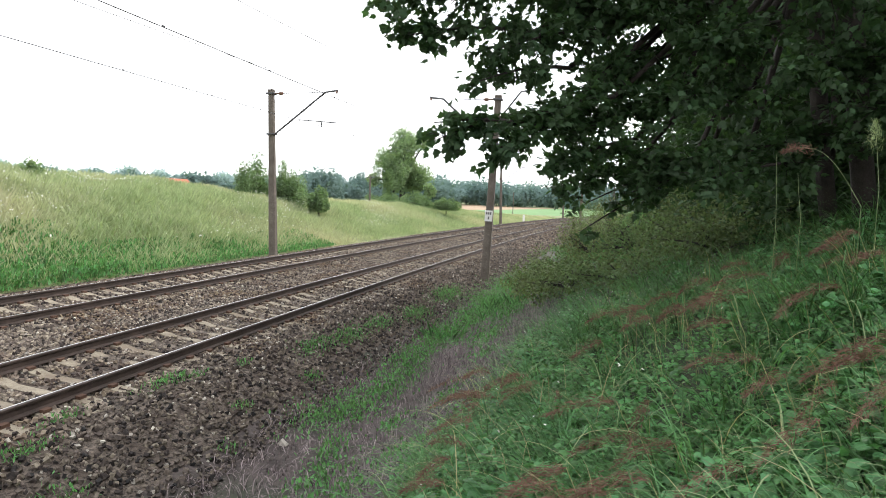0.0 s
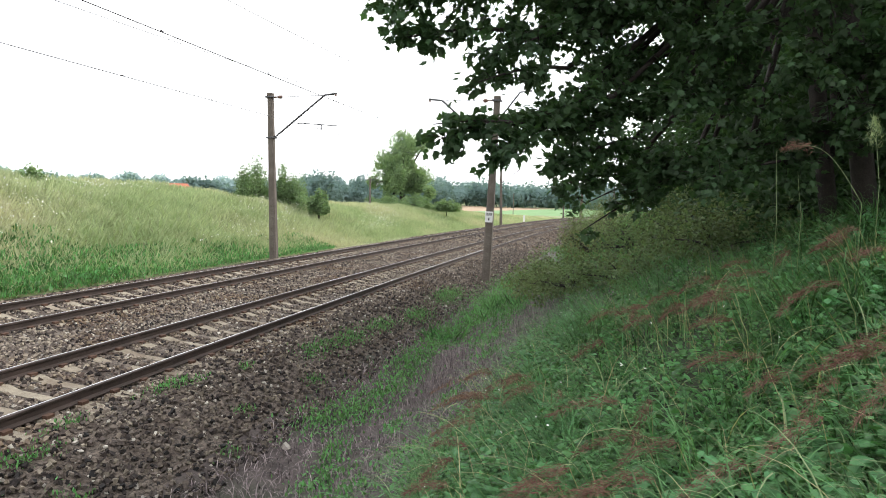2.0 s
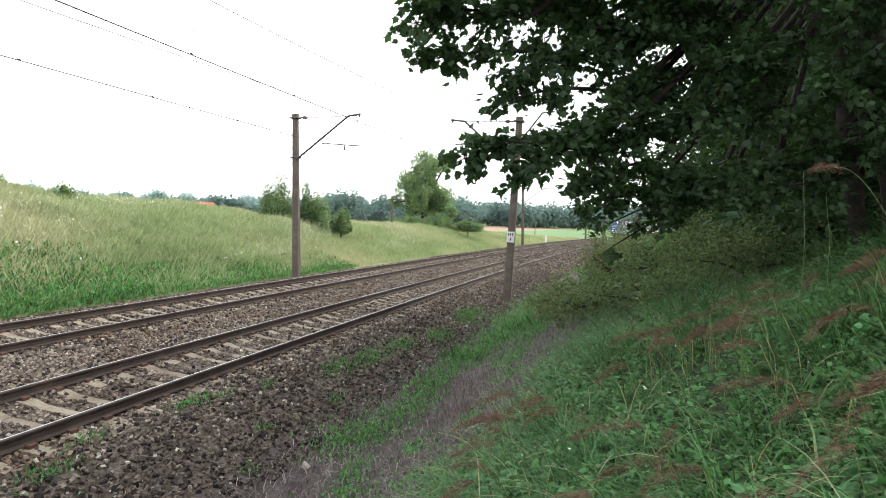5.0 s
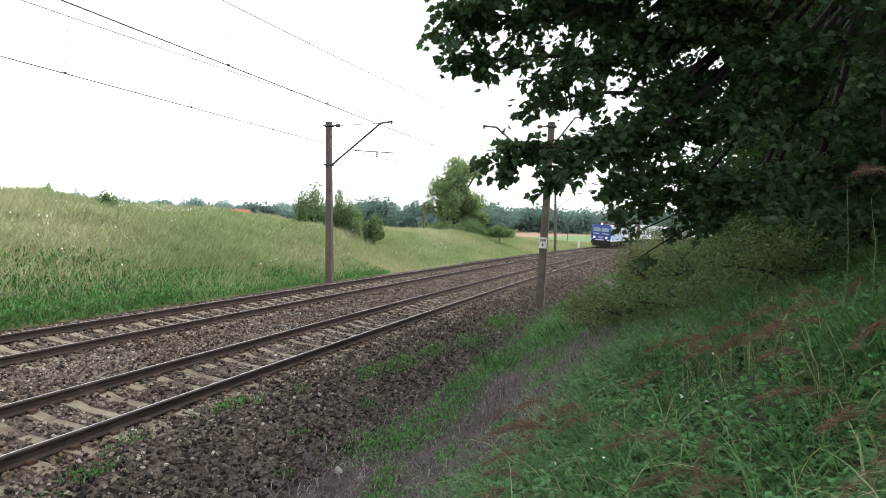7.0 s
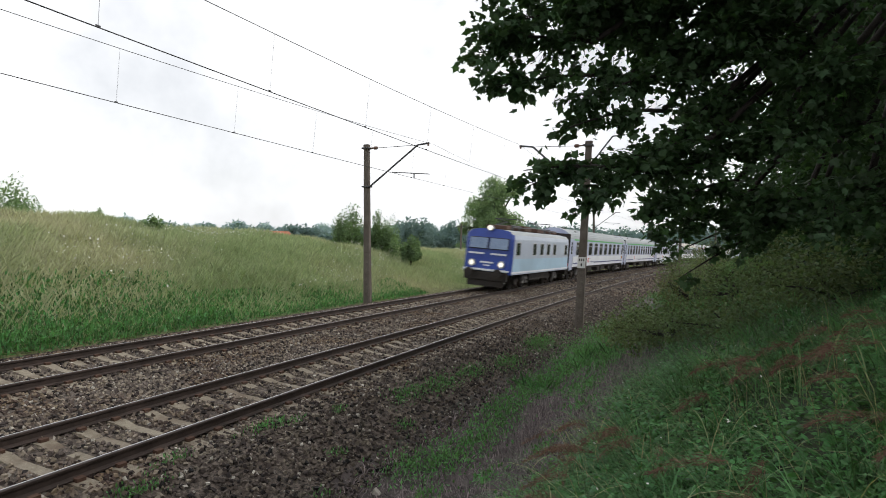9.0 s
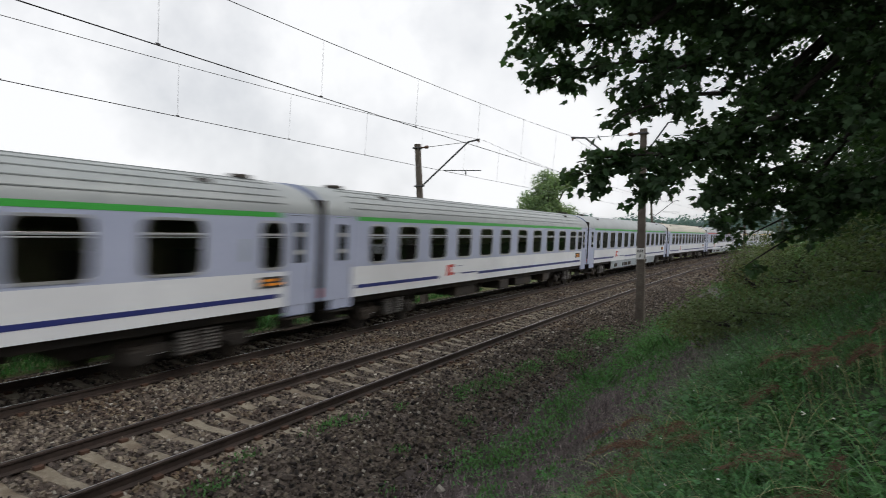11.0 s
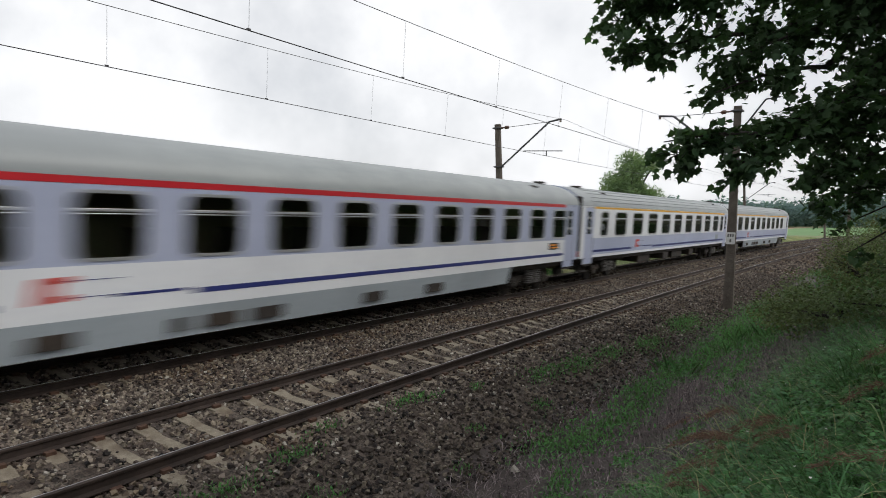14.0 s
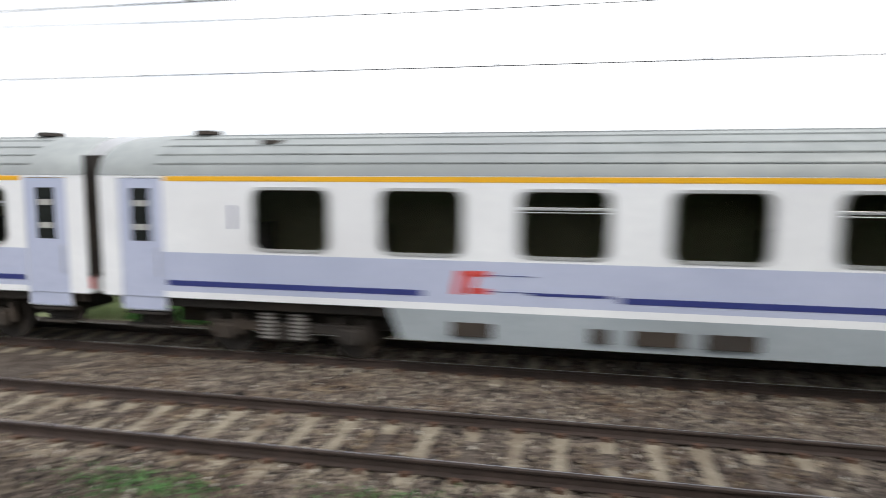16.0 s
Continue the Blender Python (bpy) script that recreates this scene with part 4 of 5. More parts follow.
def overhanging_maple():
    """The big maple on the near bank: trunk, limbs and hanging sprays of lobed leaves."""
    t = tagged(new("maple_tree"), "large dark maple hanging its leafy boughs over the bank", "tree")
    foot = on_ground(10.4, 10.3)
    g = Build()
    fork = Vector(foot) + Vector((-0.7, -0.2, 4.2))
    limb(g, Vector(foot) - Vector((0, 0, 0.4)), fork, 0.13, 0.11, 0.05, 1)
    crownbase = Vector(foot) + Vector((0.3, 0.3, 8.5))
    limb(g, fork, crownbase, 0.10, 0.06, 0.1, 2)
    second = on_ground(9.2, 10.3)
    limb(g, Vector(second) - Vector((0, 0, 0.4)), Vector(second) + Vector((-0.9, 0, 7)), 0.15, 0.09, 0.06, 3)
    third = on_ground(9.6, 11.1)
    limb(g, Vector(third) - Vector((0, 0, 0.4)), Vector(third) + Vector((-0.2, 0.4, 7)), 0.13, 0.08, 0.06, 4)
    # boughs: bearing, rise, reach of start and end, leaves, spread
    boughs = [
        (2, 18, 9.0, 18.6, 17.2, 7.2, 420, 0.40), (6, 15, 8.6, 18.0, 14.3, 7.0, 300, 0.28), (9, 22, 8.0, 18.5, 22.5, 7.2, 260, 0.35), (4, 21, 8.4, 15.5, 20.0, 7.2, 420, 0.5), (9, 18, 7.8, 19.2, 18.8, 7.0, 240, 0.28), (1, 20, 8.8, 9, 21, 7.8, 420, 0.5), (2, 26, 8.8, 10, 27, 7.8, 420, 0.6),
        (3, 12, 8.4, 11.0, 10.8, 7.2, 170, 0.3), (-1, 15, 8.6, 9, 13.5, 7.6, 420, 0.45), (-2, 24, 9.0, 12, 25.0, 7.6, 480, 0.6), (0, 30, 9.0, 14, 31, 7.6, 380, 0.6),
        (0, 8.5, 8.6, 14.5, 5.6, 6.7, 250, 0.24), (2, 7.4, 8.2, 9.5, 4.6, 6.9, 260, 0.27), (5, 6.8, 7.6, 15.0, 7.0, 6.7, 70, 0.16), (-1, 9.6, 8.2, 5.5, 8.0, 7.4, 240, 0.30),
        (-4, 16, 9.2, 3, 17, 8.2, 420, 0.5), (-4, 19, 9.2, 2, 21, 8.4, 420, 0.5), (-3, 6.0, 9.0, 4.0, 3.4, 7.8, 330, 0.34), (-3, 3.6, 9.6, 3.0, 1.6, 8.4, 330, 0.38), (-5, 9, 9.2, 1.5, 7.0, 8.0, 420, 0.45), (-6, 13, 9.4, 0.5, 11.5, 8.2, 520, 0.55),
        (-7, 18, 9.4, -1.5, 17, 8.2, 560, 0.6), (-8, 24, 9.4, -2.5, 23, 8.2, 560, 0.7), (-12, 5, 9.6, -4.5, 3.5, 8.4, 480, 0.5), (-12, 10, 9.6, -6, 9, 8.2, 560, 0.6),
        (-14, 15, 9.6, -8, 14, 8.2, 560, 0.6), (-14, 21, 9.6, -9, 20, 8.4, 560, 0.7), (-20, 6.5, 9.6, -12, 5, 8.6, 480, 0.5), (-22, 12, 9.4, -14, 10.5, 8.2, 560, 0.6), (-24, 18, 9.2, -16, 17, 8.2, 560, 0.7),
        (-7.4, 2.9, 9.4, 1.2, -2.3, 9.2, 90, 0.34), (-9, 4.4, 9.4, 1.0, 0.2, 8.8, 60, 0.34), (-12, 4.0, 9.6, -3.0, 1.4, 8.4, 180, 0.42), (-18, 4.5, 9.4, -9.0, 2.6, 8.0, 320, 0.42),
        (-4, 19, 9.4, 9, 18.5, 8.6, 280, 0.45), (-4, 22.5, 9.4, 10, 22, 8.6, 280, 0.45), (-8, 16.5, 9.8, 5, 15.5, 9.2, 230, 0.5), (-8, 21, 9.8, 5.5, 20.5, 9.2, 230, 0.5), (-5, 25, 9.8, 6, 25, 9.0, 230, 0.6),
        (-28, 9, 9.4, -20, 8, 8.4, 420, 0.6), (-30, 15, 9.2, -23, 13, 8.4, 420, 0.7), (-30, 23, 9.2, -22, 22, 8.4, 480, 0.8), (-6, 31, 9.4, -1, 30, 8.4, 480, 0.8), (-14, 28, 9.4, -10, 28, 8.4, 480, 0.8),
    ]
    at, out, nor = [], [], []
    for n, (a0, e0, r0, a1, e1, r1, many, spread) in enumerate(boughs):
        p, q = Vector(spot(a0, e0, r0)), Vector(spot(a1, e1, r1))
        pts = limb(g, p, q, 0.03, 0.006, 0.18, 20 + n)
        limb(g, fork.lerp(crownbase, min(1, max(0, (e0 - 4) / 26))), p, 0.06, 0.03, 0.12, 60 + n)
        r = np.random.default_rng(100 + n)
        many = int(many * 2.2)
        twigs = max(6, many // 26)
        for k in range(twigs):
            u = r.random() ** 0.75 * 5
            i = min(4, int(u))
            c = np.array(pts[i].lerp(pts[i + 1], u - i))
            way = r.normal(0, 1, 3) * np.array([1, 1, 0.55]) + 0.5 * np.array((q - p).normalized())
            end = c + unit(way) * spread * (0.45 + 0.75 * r.random())
            g.tube([c, (c + end) / 2 + np.array([0, 0, 0.03]), end], [0.006, 0.004, 0.002], 4, cap=False)
            m = many // twigs
            w = r.random((m, 1)) ** 0.6
            at.append(c + (end - c) * w + r.normal(0, 0.055, (m, 3)))
            out.append(unit(unit(end - c) * 0.7 + r.normal(0, 0.7, (m, 3)) - np.array([0, 0, 0.45])))
            nor.append(unit(r.normal(0, 0.6, (m, 3)) + np.array([0, 0, 1])))
    g.done("trunk", M["bark"], t, smooth=True)
    at, out, nor = np.concatenate(at), np.concatenate(out), np.concatenate(nor)
    v, f = scatter(MAPLE_V, MAPLE_F, at, out, nor, RND.uniform(0.074, 0.125, len(at)))
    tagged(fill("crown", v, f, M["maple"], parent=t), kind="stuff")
    return t


def bushy(name, label, category, mat, spots, leaf, per, trunk_h=0.0, seed=0, group=""):
    """A tree or bush: stem, limbs to each clump, and clumps of small leaves. spots: centre and spread of each clump."""
    t = tagged(new(name), label, category, group)
    g = Build()
    c = np.mean([s[0] for s in spots], 0)
    low = min(s[0][2] - s[1][2] for s in spots)
    foot = Vector((c[0], c[1], low - trunk_h))
    head = Vector((c[0], c[1], low + 0.35 * (max(s[0][2] for s in spots) - low) + 0.1))
    big = max(0.02, 0.035 * (max(s[0][2] + s[1][2] for s in spots) - foot.z))
    g.tube([foot - Vector((0, 0, 0.3)), foot.lerp(head, 0.5), head], [big, big * 0.85, big * 0.7], 8)
    for k, (p, s) in enumerate(spots):
        limb(g, head, p, big * 0.5, big * 0.12, 0.1, seed + k)
    g.done("trunk", M["bark"], t, smooth=True)
    parts3 = [clump(p, s, per, seed=seed + 31 * k) for k, (p, s) in enumerate(spots)]
    at, out, nor = (np.concatenate([q[i] for q in parts3]) for i in range(3))
    v, f = scatter(OVAL_V, OVAL_F, at, out, nor, np.random.default_rng(seed).uniform(0.6, 1.3, len(at)) * leaf)
    tagged(fill("crown", v, f, mat, parent=t), kind="stuff")
    return t


def crown_spots(centre, size, many, seed, small=0.28, large=0.5, outer=0.8):
    r = np.random.default_rng(seed)
    res = []
    for _ in range(many):
        d = unit(r.normal(size=3))
        p = np.asarray(centre) + d * np.asarray(size) * r.uniform(0.25, outer)
        res.append((p, np.asarray(size) * r.uniform(small, large)))
    return res


def bush_spots(centre, wide, low, top, many, seed):
    """Upright clumps from the ground up, uneven in height."""
    r = np.random.default_rng(seed)
    res = []
    for _ in range(many):
        x, y = r.normal(0, 0.5, 2) * wide
        high = low + (top - low) * r.uniform(0.45, 1.0) * (1 - 0.35 * min(1, math.hypot(x, y) / wide))
        res.append((np.array([centre[0] + x, centre[1] + y, (low + high) / 2]), np.array([0.34 * wide, 0.34 * wide, (high - low) / 2])))
    return res


# ---- grass and small plants ----
def blades(name, s, off, length, width, mat, label, lean=0.5, template=(BLADE_V, BLADE_F), up=-0.02, clear=1.7, rise=0.0, comb=0.0):
    p = on_ground(s, off, up + rise * RND.uniform(-0.8, 0.8, len(s)))
    keep = np.linalg.norm(p - np.array(EYE) + np.array([0, 0, 0.6]), axis=1) > clear
    p, length, width = p[keep], length[keep], width[keep]
    n = len(p)
    turn = np.where(RND.random(n) < comb, math.pi + 0.3 + RND.normal(0, 0.7, n), RND.uniform(0, 2 * math.pi, n))
    tilt = np.abs(RND.normal(0, lean, n))
    way = np.stack([np.cos(turn) * np.sin(tilt), np.sin(turn) * np.sin(tilt), np.cos(tilt)], -1)
    nor = np.stack([-np.cos(turn), -np.sin(turn), 0.15 * np.ones(n)], -1)
    v, f = scatter(template[0], template[1], p, way, nor, np.stack([width, length, -length], -1))
    return tagged(fill(name, v, f, mat), label, "grass", kind="stuff")


def patchy(s, off, seed):
    """0 to 1, uneven in patches a few metres wide."""
    return 0.5 + 0.25 * (np.sin(0.9 * s + 1.3 * off + seed) + np.sin(0.37 * s - 1.9 * off + 2.1 * seed)) + RND.normal(0, 0.18, np.shape(s))


overhanging_maple()

# dense growth behind the maple, along the near bank
back = []
r0 = np.random.default_rng(5)
for k in range(200):
    u = r0.random() if k < 150 else 0.55 + 0.6 * r0.random()
    s = 24 - 17 * u + r0.uniform(-0.5, 3.5)
    off = 7.6 + 3.4 * u + r0.uniform(0.2, 4.0)
    base = on_ground(s, off)
    back.append((base + np.array([0, 0, 0.5 + 9.5 * r0.random() ** 0.9]), np.array([1.2, 1.2, 1.0]) * r0.uniform(0.8, 1.25)))
for k in range(50):
    s, off = r0.uniform(11, 19), r0.uniform(9.2, 14)
    back.append((on_ground(s, off) + np.array([0, 0, r0.uniform(0.3, 3.4)]), np.array([1.1, 1.1, 0.9])))
for n in range(10):
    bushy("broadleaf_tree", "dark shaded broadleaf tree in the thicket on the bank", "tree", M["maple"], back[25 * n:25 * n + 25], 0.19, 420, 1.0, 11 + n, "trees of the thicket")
for k, (s, off, h, w) in enumerate(((12, 7.4, 1.5, 1.0), (13.4, 6.5, 1.5, 1.1), (10.8, 8.7, 1.8, 1.1), (15.6, 6.0, 1.6, 1.2), (18.2, 5.7, 1.6, 1.3), (12.5, 9.4, 2.2, 1.2), (17, 7.6, 2.0, 1.2), (21, 6.6, 2.4, 1.4), (25, 7.4, 3.0, 1.6), (30, 6.4, 3.0, 1.8), (36, 6.8, 3.2, 1.8), (14.5, 8.6, 2.2, 1.2), (44, 6.6, 3.4, 2.0), (54, 6.8, 3.4, 2.2), (66, 7.0, 3.6, 2.4))):
    c = on_ground(s, off)
    bushy("shrub", "yellow-green shrub growing on the shaded bank", "shrub", M["shrub"], bush_spots(c, w * 0.95, c[2] - 0.1, c[2] + h * 1.1, 15, 200 + k), 0.07, 260, 0.2, 300 + 17 * k, "shrubs on the near bank")

# across the line
for bearing, reach, wide, top in ((31.0, 47, 1.3, 6.9), (27.8, 47, 1.15, 6.5), (29.6, 48, 1.0, 4.6), (25.4, 45, 0.8, 3.8), (19.0, 76, 1.8, 4.4), (16.2, 77, 1.8, 4.2), (13.6, 72, 1.5, 3.6)):
    c = spot(bearing, 0, reach)
    low = 1.6
    c[2] = (low + top) / 2
    bushy("bush", "tall green bush among the meadow grass", "bush", M["hedge"], bush_spots(c, wide, low, top, 18, int(bearing * 7)), 0.13, 560, 0.2, int(bearing * 13), "bushes on the far bank")
c = spot(17.5, 2.5, 82)
bushy("broadleaf_tree", "round pale-green tree beyond the far bank", "tree", M["willow"], crown_spots(c, (4.5, 4.5, 4.9), 60, 77, 0.16, 0.34, 0.95), 0.27, 620, 2.5, 78)
for bearing, reach, wide, low, top, nm in ((57.0, 60, 2.6, 3.5, 8.3, "broadleaf_tree"), (51.6, 60, 0.8, 3.6, 6.0, "small_tree"), (47.5, 34, 0.6, 2.6, 4.3, "bush")):
    c = spot(bearing, 0, reach)
    c[2] = (low + top) / 2
    bushy(nm, "green tree on the brow of the far meadow", "tree", M["willow"], bush_spots(c, wide, low - 0.6, top, 12, int(reach + bearing)), 0.2, 360, 0.5, int(bearing * 3))


def woodland(name, label, mat, b0, b1, r0_, r1_, many, high, seed, leaf):
    """A far belt of trees: many crowns of small tufts in one object."""
    r = np.random.default_rng(seed)
    at, out, nor = [], [], []
    for k in range(many):
        reach = r.uniform(r0_, r1_)
        p = spot(b0 + (b1 - b0) * (k + r.random()) / many, 0, reach)
        h = high * r.uniform(0.75, 1.15)
        w = h * r.uniform(0.42, 0.65)
        for q in range(4):
            c = np.array([p[0] + r.normal(0, w * 0.35), p[1] + r.normal(0, w * 0.35), h * r.uniform(0.25, 0.72)])
            x = clump(c, (w * 0.7, w * 0.7, h * 0.3), 210, seed=seed * 1000 + k * 7 + q)
            at.append(x[0]), out.append(x[1]), nor.append(x[2])
    at, out, nor = np.concatenate(at), np.concatenate(out), np.concatenate(nor)
    nor = unit(nor * 0.35 + np.array([0.0, -0.6, 0.75]))
    v, f = scatter(KITE_V, KITE_F, at, out, nor, r.uniform(0.7, 1.4, len(at)) * leaf)
    return tagged(fill(name, v, f, mat), label, "woodland", kind="stuff")


# the belts' pale bluish tones carry the haze; no air is modelled
woodland("far_hazed_woodland", "belt of far trees, distance haze put into their green", M["hazed_wood"], -14, 27, 330, 420, 100, 16.5, 3, 1.5)
woodland("far_hazed_woodland", "wooded ridge with blue distance haze put into its colour", M["blue_hazed_wood"], -10, 70, 900, 1100, 130, 30, 4, 4.5)
woodland("far_hazed_woodland", "row of trees behind the meadow brow, haze put into their green", M["hazed_wood"], 29, 62, 300, 420, 40, 10.5, 6, 1.5)


def house(bearing, reach, w, d, h, roof_mat, wall_mat):
    c = spot(bearing, 0, reach)
    base = 1.2 if bearing > 30 else 4.0 + reach * 0.004
    t = tagged(new("house"), "small far house with pale walls and a pitched roof", "house", "houses of the far village")
    t.matrix_basis = pose(c[0], c[1], base, 0, 0, bearing + 20)
    Build().box((0, 0, h / 2), (w, d, h)).done("wall", wall_mat, t)
    Build().add([(-w * 0.54, -d * 0.56, h), (w * 0.54, -d * 0.56, h), (w * 0.54, d * 0.56, h), (-w * 0.54, d * 0.56, h), (-w * 0.54, 0, h * 1.5), (w * 0.54, 0, h * 1.5)], [(0, 1, 5, 4), (2, 3, 4, 5), (0, 4, 3), (1, 2, 5), (3, 2, 1, 0)]).done("roof", roof_mat, t)
    for x in (-0.3, 0.0, 0.3):
        Build().box((x * w, -d / 2 - 0.02, h * 0.55), (w * 0.12, 0.08, h * 0.22)).done("window", M["pane"], t)


for bearing, reach, w, d, h, rm in ((26.6, 520, 12, 9, 6, "roof_grey"), (25.6, 540, 10, 9, 7, "tiles"), (24.7, 500, 14, 9, 7, "roof_grey"), (24.0, 530, 9, 8, 6, "roof_grey"), (37.3, 300, 11, 8, 4.2, "tiles"), (38.6, 330, 9, 8, 4.0, "tiles"), (23.3, 560, 12, 9, 6, "tiles")):
    house(bearing, reach, w, d, h, M[rm], M["plaster"])
for bearing, reach, low, top in ((20.6, 70, 1.0, 5.2), (7.4, 190, -1, 6.0)):
    c = spot(bearing, 0, reach)
    up = tagged(new("utility_pole"), "thin grey utility pole in the far field", "utility pole")
    up.matrix_basis = pose(c[0], c[1], low)
    Build().tube([(0, 0, -0.4), (0, 0, top - low)], [0.13, 0.09], 8).done("shaft", M["pole"], up)
    Build().box((0, 0, top - low - 0.25), (1.0, 0.08, 0.1)).done("crossarm", M["steel"], up)
c = on_ground(95, -GAUGE - SPACING - 2.2)
km = tagged(new("marker_post"), "small white painted post beside the far rails", "marker post")
km.matrix_basis = pose(float(c[0]), float(c[1]), float(c[2]))
Build().box((0, 0, 0.6), (0.3, 0.2, 1.3), bevel=0.03).done("post", M["sign"], km)

# meadow on the far bank
n = 330000
s = -14 + 150 * RND.random(n) ** 1.7
off = -8.7 - 13 * RND.random(n) ** 0.9
tall = np.where(patchy(s, off, 1) > 0.35, RND.uniform(0.40, 0.75, n), RND.uniform(0.25, 0.5, n)) * np.interp(off, [-11.5, -9.0], [1, 0.6])
blades("meadow_grass", s, off, tall, tall * 0.014 + 0.005, M["meadow"], "tall pale meadow grass gone to seed on the far bank", 0.38, (TUFT_V, TUFT_F))
n = 30000
s, off = -12 + 46 * RND.random(n) ** 1.3, -8.5 - 2.6 * RND.random(n)
blades("lush_herbs", s, off, RND.uniform(0.10, 0.22, n), RND.uniform(0.06, 0.13, n), M["herb"], "lush green herbs at the foot of the far bank", 1.0, (OVAL_V, OVAL_F), up=0.12)
n = 16000
s, off = -12 + 30 * RND.random(n), -8.7 - 3.6 * RND.random(n) ** 1.4
blades("lush_herbs", s, off, RND.uniform(0.10, 0.2, n), RND.uniform(0.06, 0.12, n), M["herb"], "lush green herbs spreading up the foot of the meadow", 1.0, (OVAL_V, OVAL_F), up=0.28, rise=0.15)
n = 3600
s, off = 14 + 44 * RND.random(n), -9.8 - 8.5 * RND.random(n)
keep = np.sin(0.35 * s + 0.8 * off) + RND.normal(0, 0.4, n) > 0.35
p = on_ground(s[keep], off[keep], 0.75)
v, f = scatter(OVAL_V, OVAL_F, p, unit(RND.normal(0, 1, p.shape)), np.tile([0.0, 0, 1], (len(p), 1)), RND.uniform(0.04, 0.11, len(p)))
tagged(fill("meadow_flowers", v, f, M["flower"]), "white umbel flowers in the meadow grass", "flowers", kind="stuff")

# near bank: leafy herbs, arching grass in tufts, dry stalks, reddish plumes
def bank_places(n, seed, s0, s1, o0, o1, bias=1.5):
    r = np.random.default_rng(seed)
    return s0 + (s1 - s0) * r.random(n) ** bias, o0 + (o1 - o0) * r.random(n)


def leafy_plants(name, label, mat, s, off, tall, leaves, leaf, seed):
    """Herbs: each a short stem with broad leaves in whorls up to its tip."""
    r = np.random.default_rng(seed)
    p = on_ground(s, off)
    keep = np.linalg.norm(p - np.array(EYE) + np.array([0, 0, 0.6]), axis=1) > 1.8
    p, tall = p[keep], tall[keep]
    n = len(p)
    lean = np.stack([r.normal(-0.25, 0.3, n), r.normal(0, 0.3, n), np.ones(n)], -1)
    u = r.random((n, leaves)) ** 0.7
    turn = r.uniform(0, 2 * math.pi, (n, leaves))
    out = np.stack([np.cos(turn), np.sin(turn), r.normal(-0.15, 0.35, (n, leaves))], -1)
    at = p[:, None] + lean[:, None] * (u * tall[:, None])[..., None] + out * 0.02
    nor = np.stack([r.normal(0, 0.4, (n, leaves)), r.normal(0, 0.4, (n, leaves)), np.ones((n, leaves))], -1) + 0.5 * out * np.array([1, 1, 0])
    size = leaf * (1.2 - 0.55 * u) * r.uniform(0.6, 1.35, (n, leaves)) * r.uniform(0.7, 1.25, (n, 1))
    v, f = scatter(OVAL_V, OVAL_F, at.reshape(-1, 3), out.reshape(-1, 3), nor.reshape(-1, 3), np.stack([size * 1.35, size, size], -1).reshape(-1, 3))
    return tagged(fill(name, v, f, mat), label, "herbs", kind="stuff")


def on_bank(s, off):
    return off > 5.15 + 0.15 * np.clip(s - 5, 0, 20) + 0.28 * np.sin(1.7 * s) + RND.normal(0, 0.12, len(s))


s, off = bank_places(17000, 31, 1.0, 19, 5.0, 11.0, 1.35)
keep = on_bank(s, off) & (patchy(s, off, 8) > 0.22)
s, off = s[keep], off[keep]
leafy_plants("bank_herbs", "broad green herbs covering the near bank", M["herb"], s, off, RND.uniform(0.10, 0.34, len(s)) * np.interp(off, [5, 6, 9], [0.7, 1, 0.75]), 13, 0.060, 32)
s, off = bank_places(2300, 33, 1.4, 9.5, 5.6, 10.4, 1.1)
keep = patchy(s, off, 2) > 0.5
s, off = s[keep], off[keep]
leafy_plants("bank_bramble", "large soft green leaves low on the near bank", M["broad"], s, off, RND.uniform(0.12, 0.36, len(s)), 10, 0.105, 34)

# tufts of long grass, combed down the slope
c_s, c_o = bank_places(340, 35, 0.8, 13, 5.3, 10.6, 1.4)
many = 70
s = np.repeat(c_s, many) + RND.normal(0, 0.11, 340 * many)
off = np.repeat(c_o, many) + RND.normal(0, 0.11, 340 * many)
long = np.repeat(RND.uniform(0.40, 0.85, 340), many)
keep = on_bank(s, off)
s, off, long = s[keep], off[keep], long[keep]
n = len(s)
blades("bank_grass", s, off, long * RND.uniform(0.6, 1.15, n), RND.uniform(0.005, 0.011, n), M["blade"], "tufts of long arching green grass on the near bank", 0.6, (ARCH_V, ARCH_F), comb=0.6)
s, off = bank_places(14000, 36, 0.6, 20, 5.2, 11.0)
keep = (patchy(s, off, 3) > 0.42) & on_bank(s, off)
s, off = s[keep], off[keep]
n = len(s)
blades("bank_grass", s, off, RND.uniform(0.2, 0.5, n), RND.uniform(0.004, 0.009, n), M["blade"], "tangled green grass among the herbs of the near bank", 0.8, (ARCH_V, ARCH_F), comb=0.4)
s, off = bank_places(1500, 37, 1.2, 10, 5.2, 10)
n = len(s)
blades("pale_grass", s, off, RND.uniform(0.35, 0.8, n), RND.uniform(0.004, 0.011, n), M["pale_blade"], "pale arching grass blades among the herbs", 0.7, (ARCH_V, ARCH_F), comb=0.5)
s, off = bank_places(420, 38, 1.5, 8.5, 5.4, 9.6, 1.2)
n = len(s)
blades("dry_stalks", s, off, RND.uniform(0.5, 0.95, n), RND.uniform(0.004, 0.008, n), M["straw"], "dry straw-coloured bent grass stalks", 0.55, (ARCH_V, ARCH_F), comb=0.5)

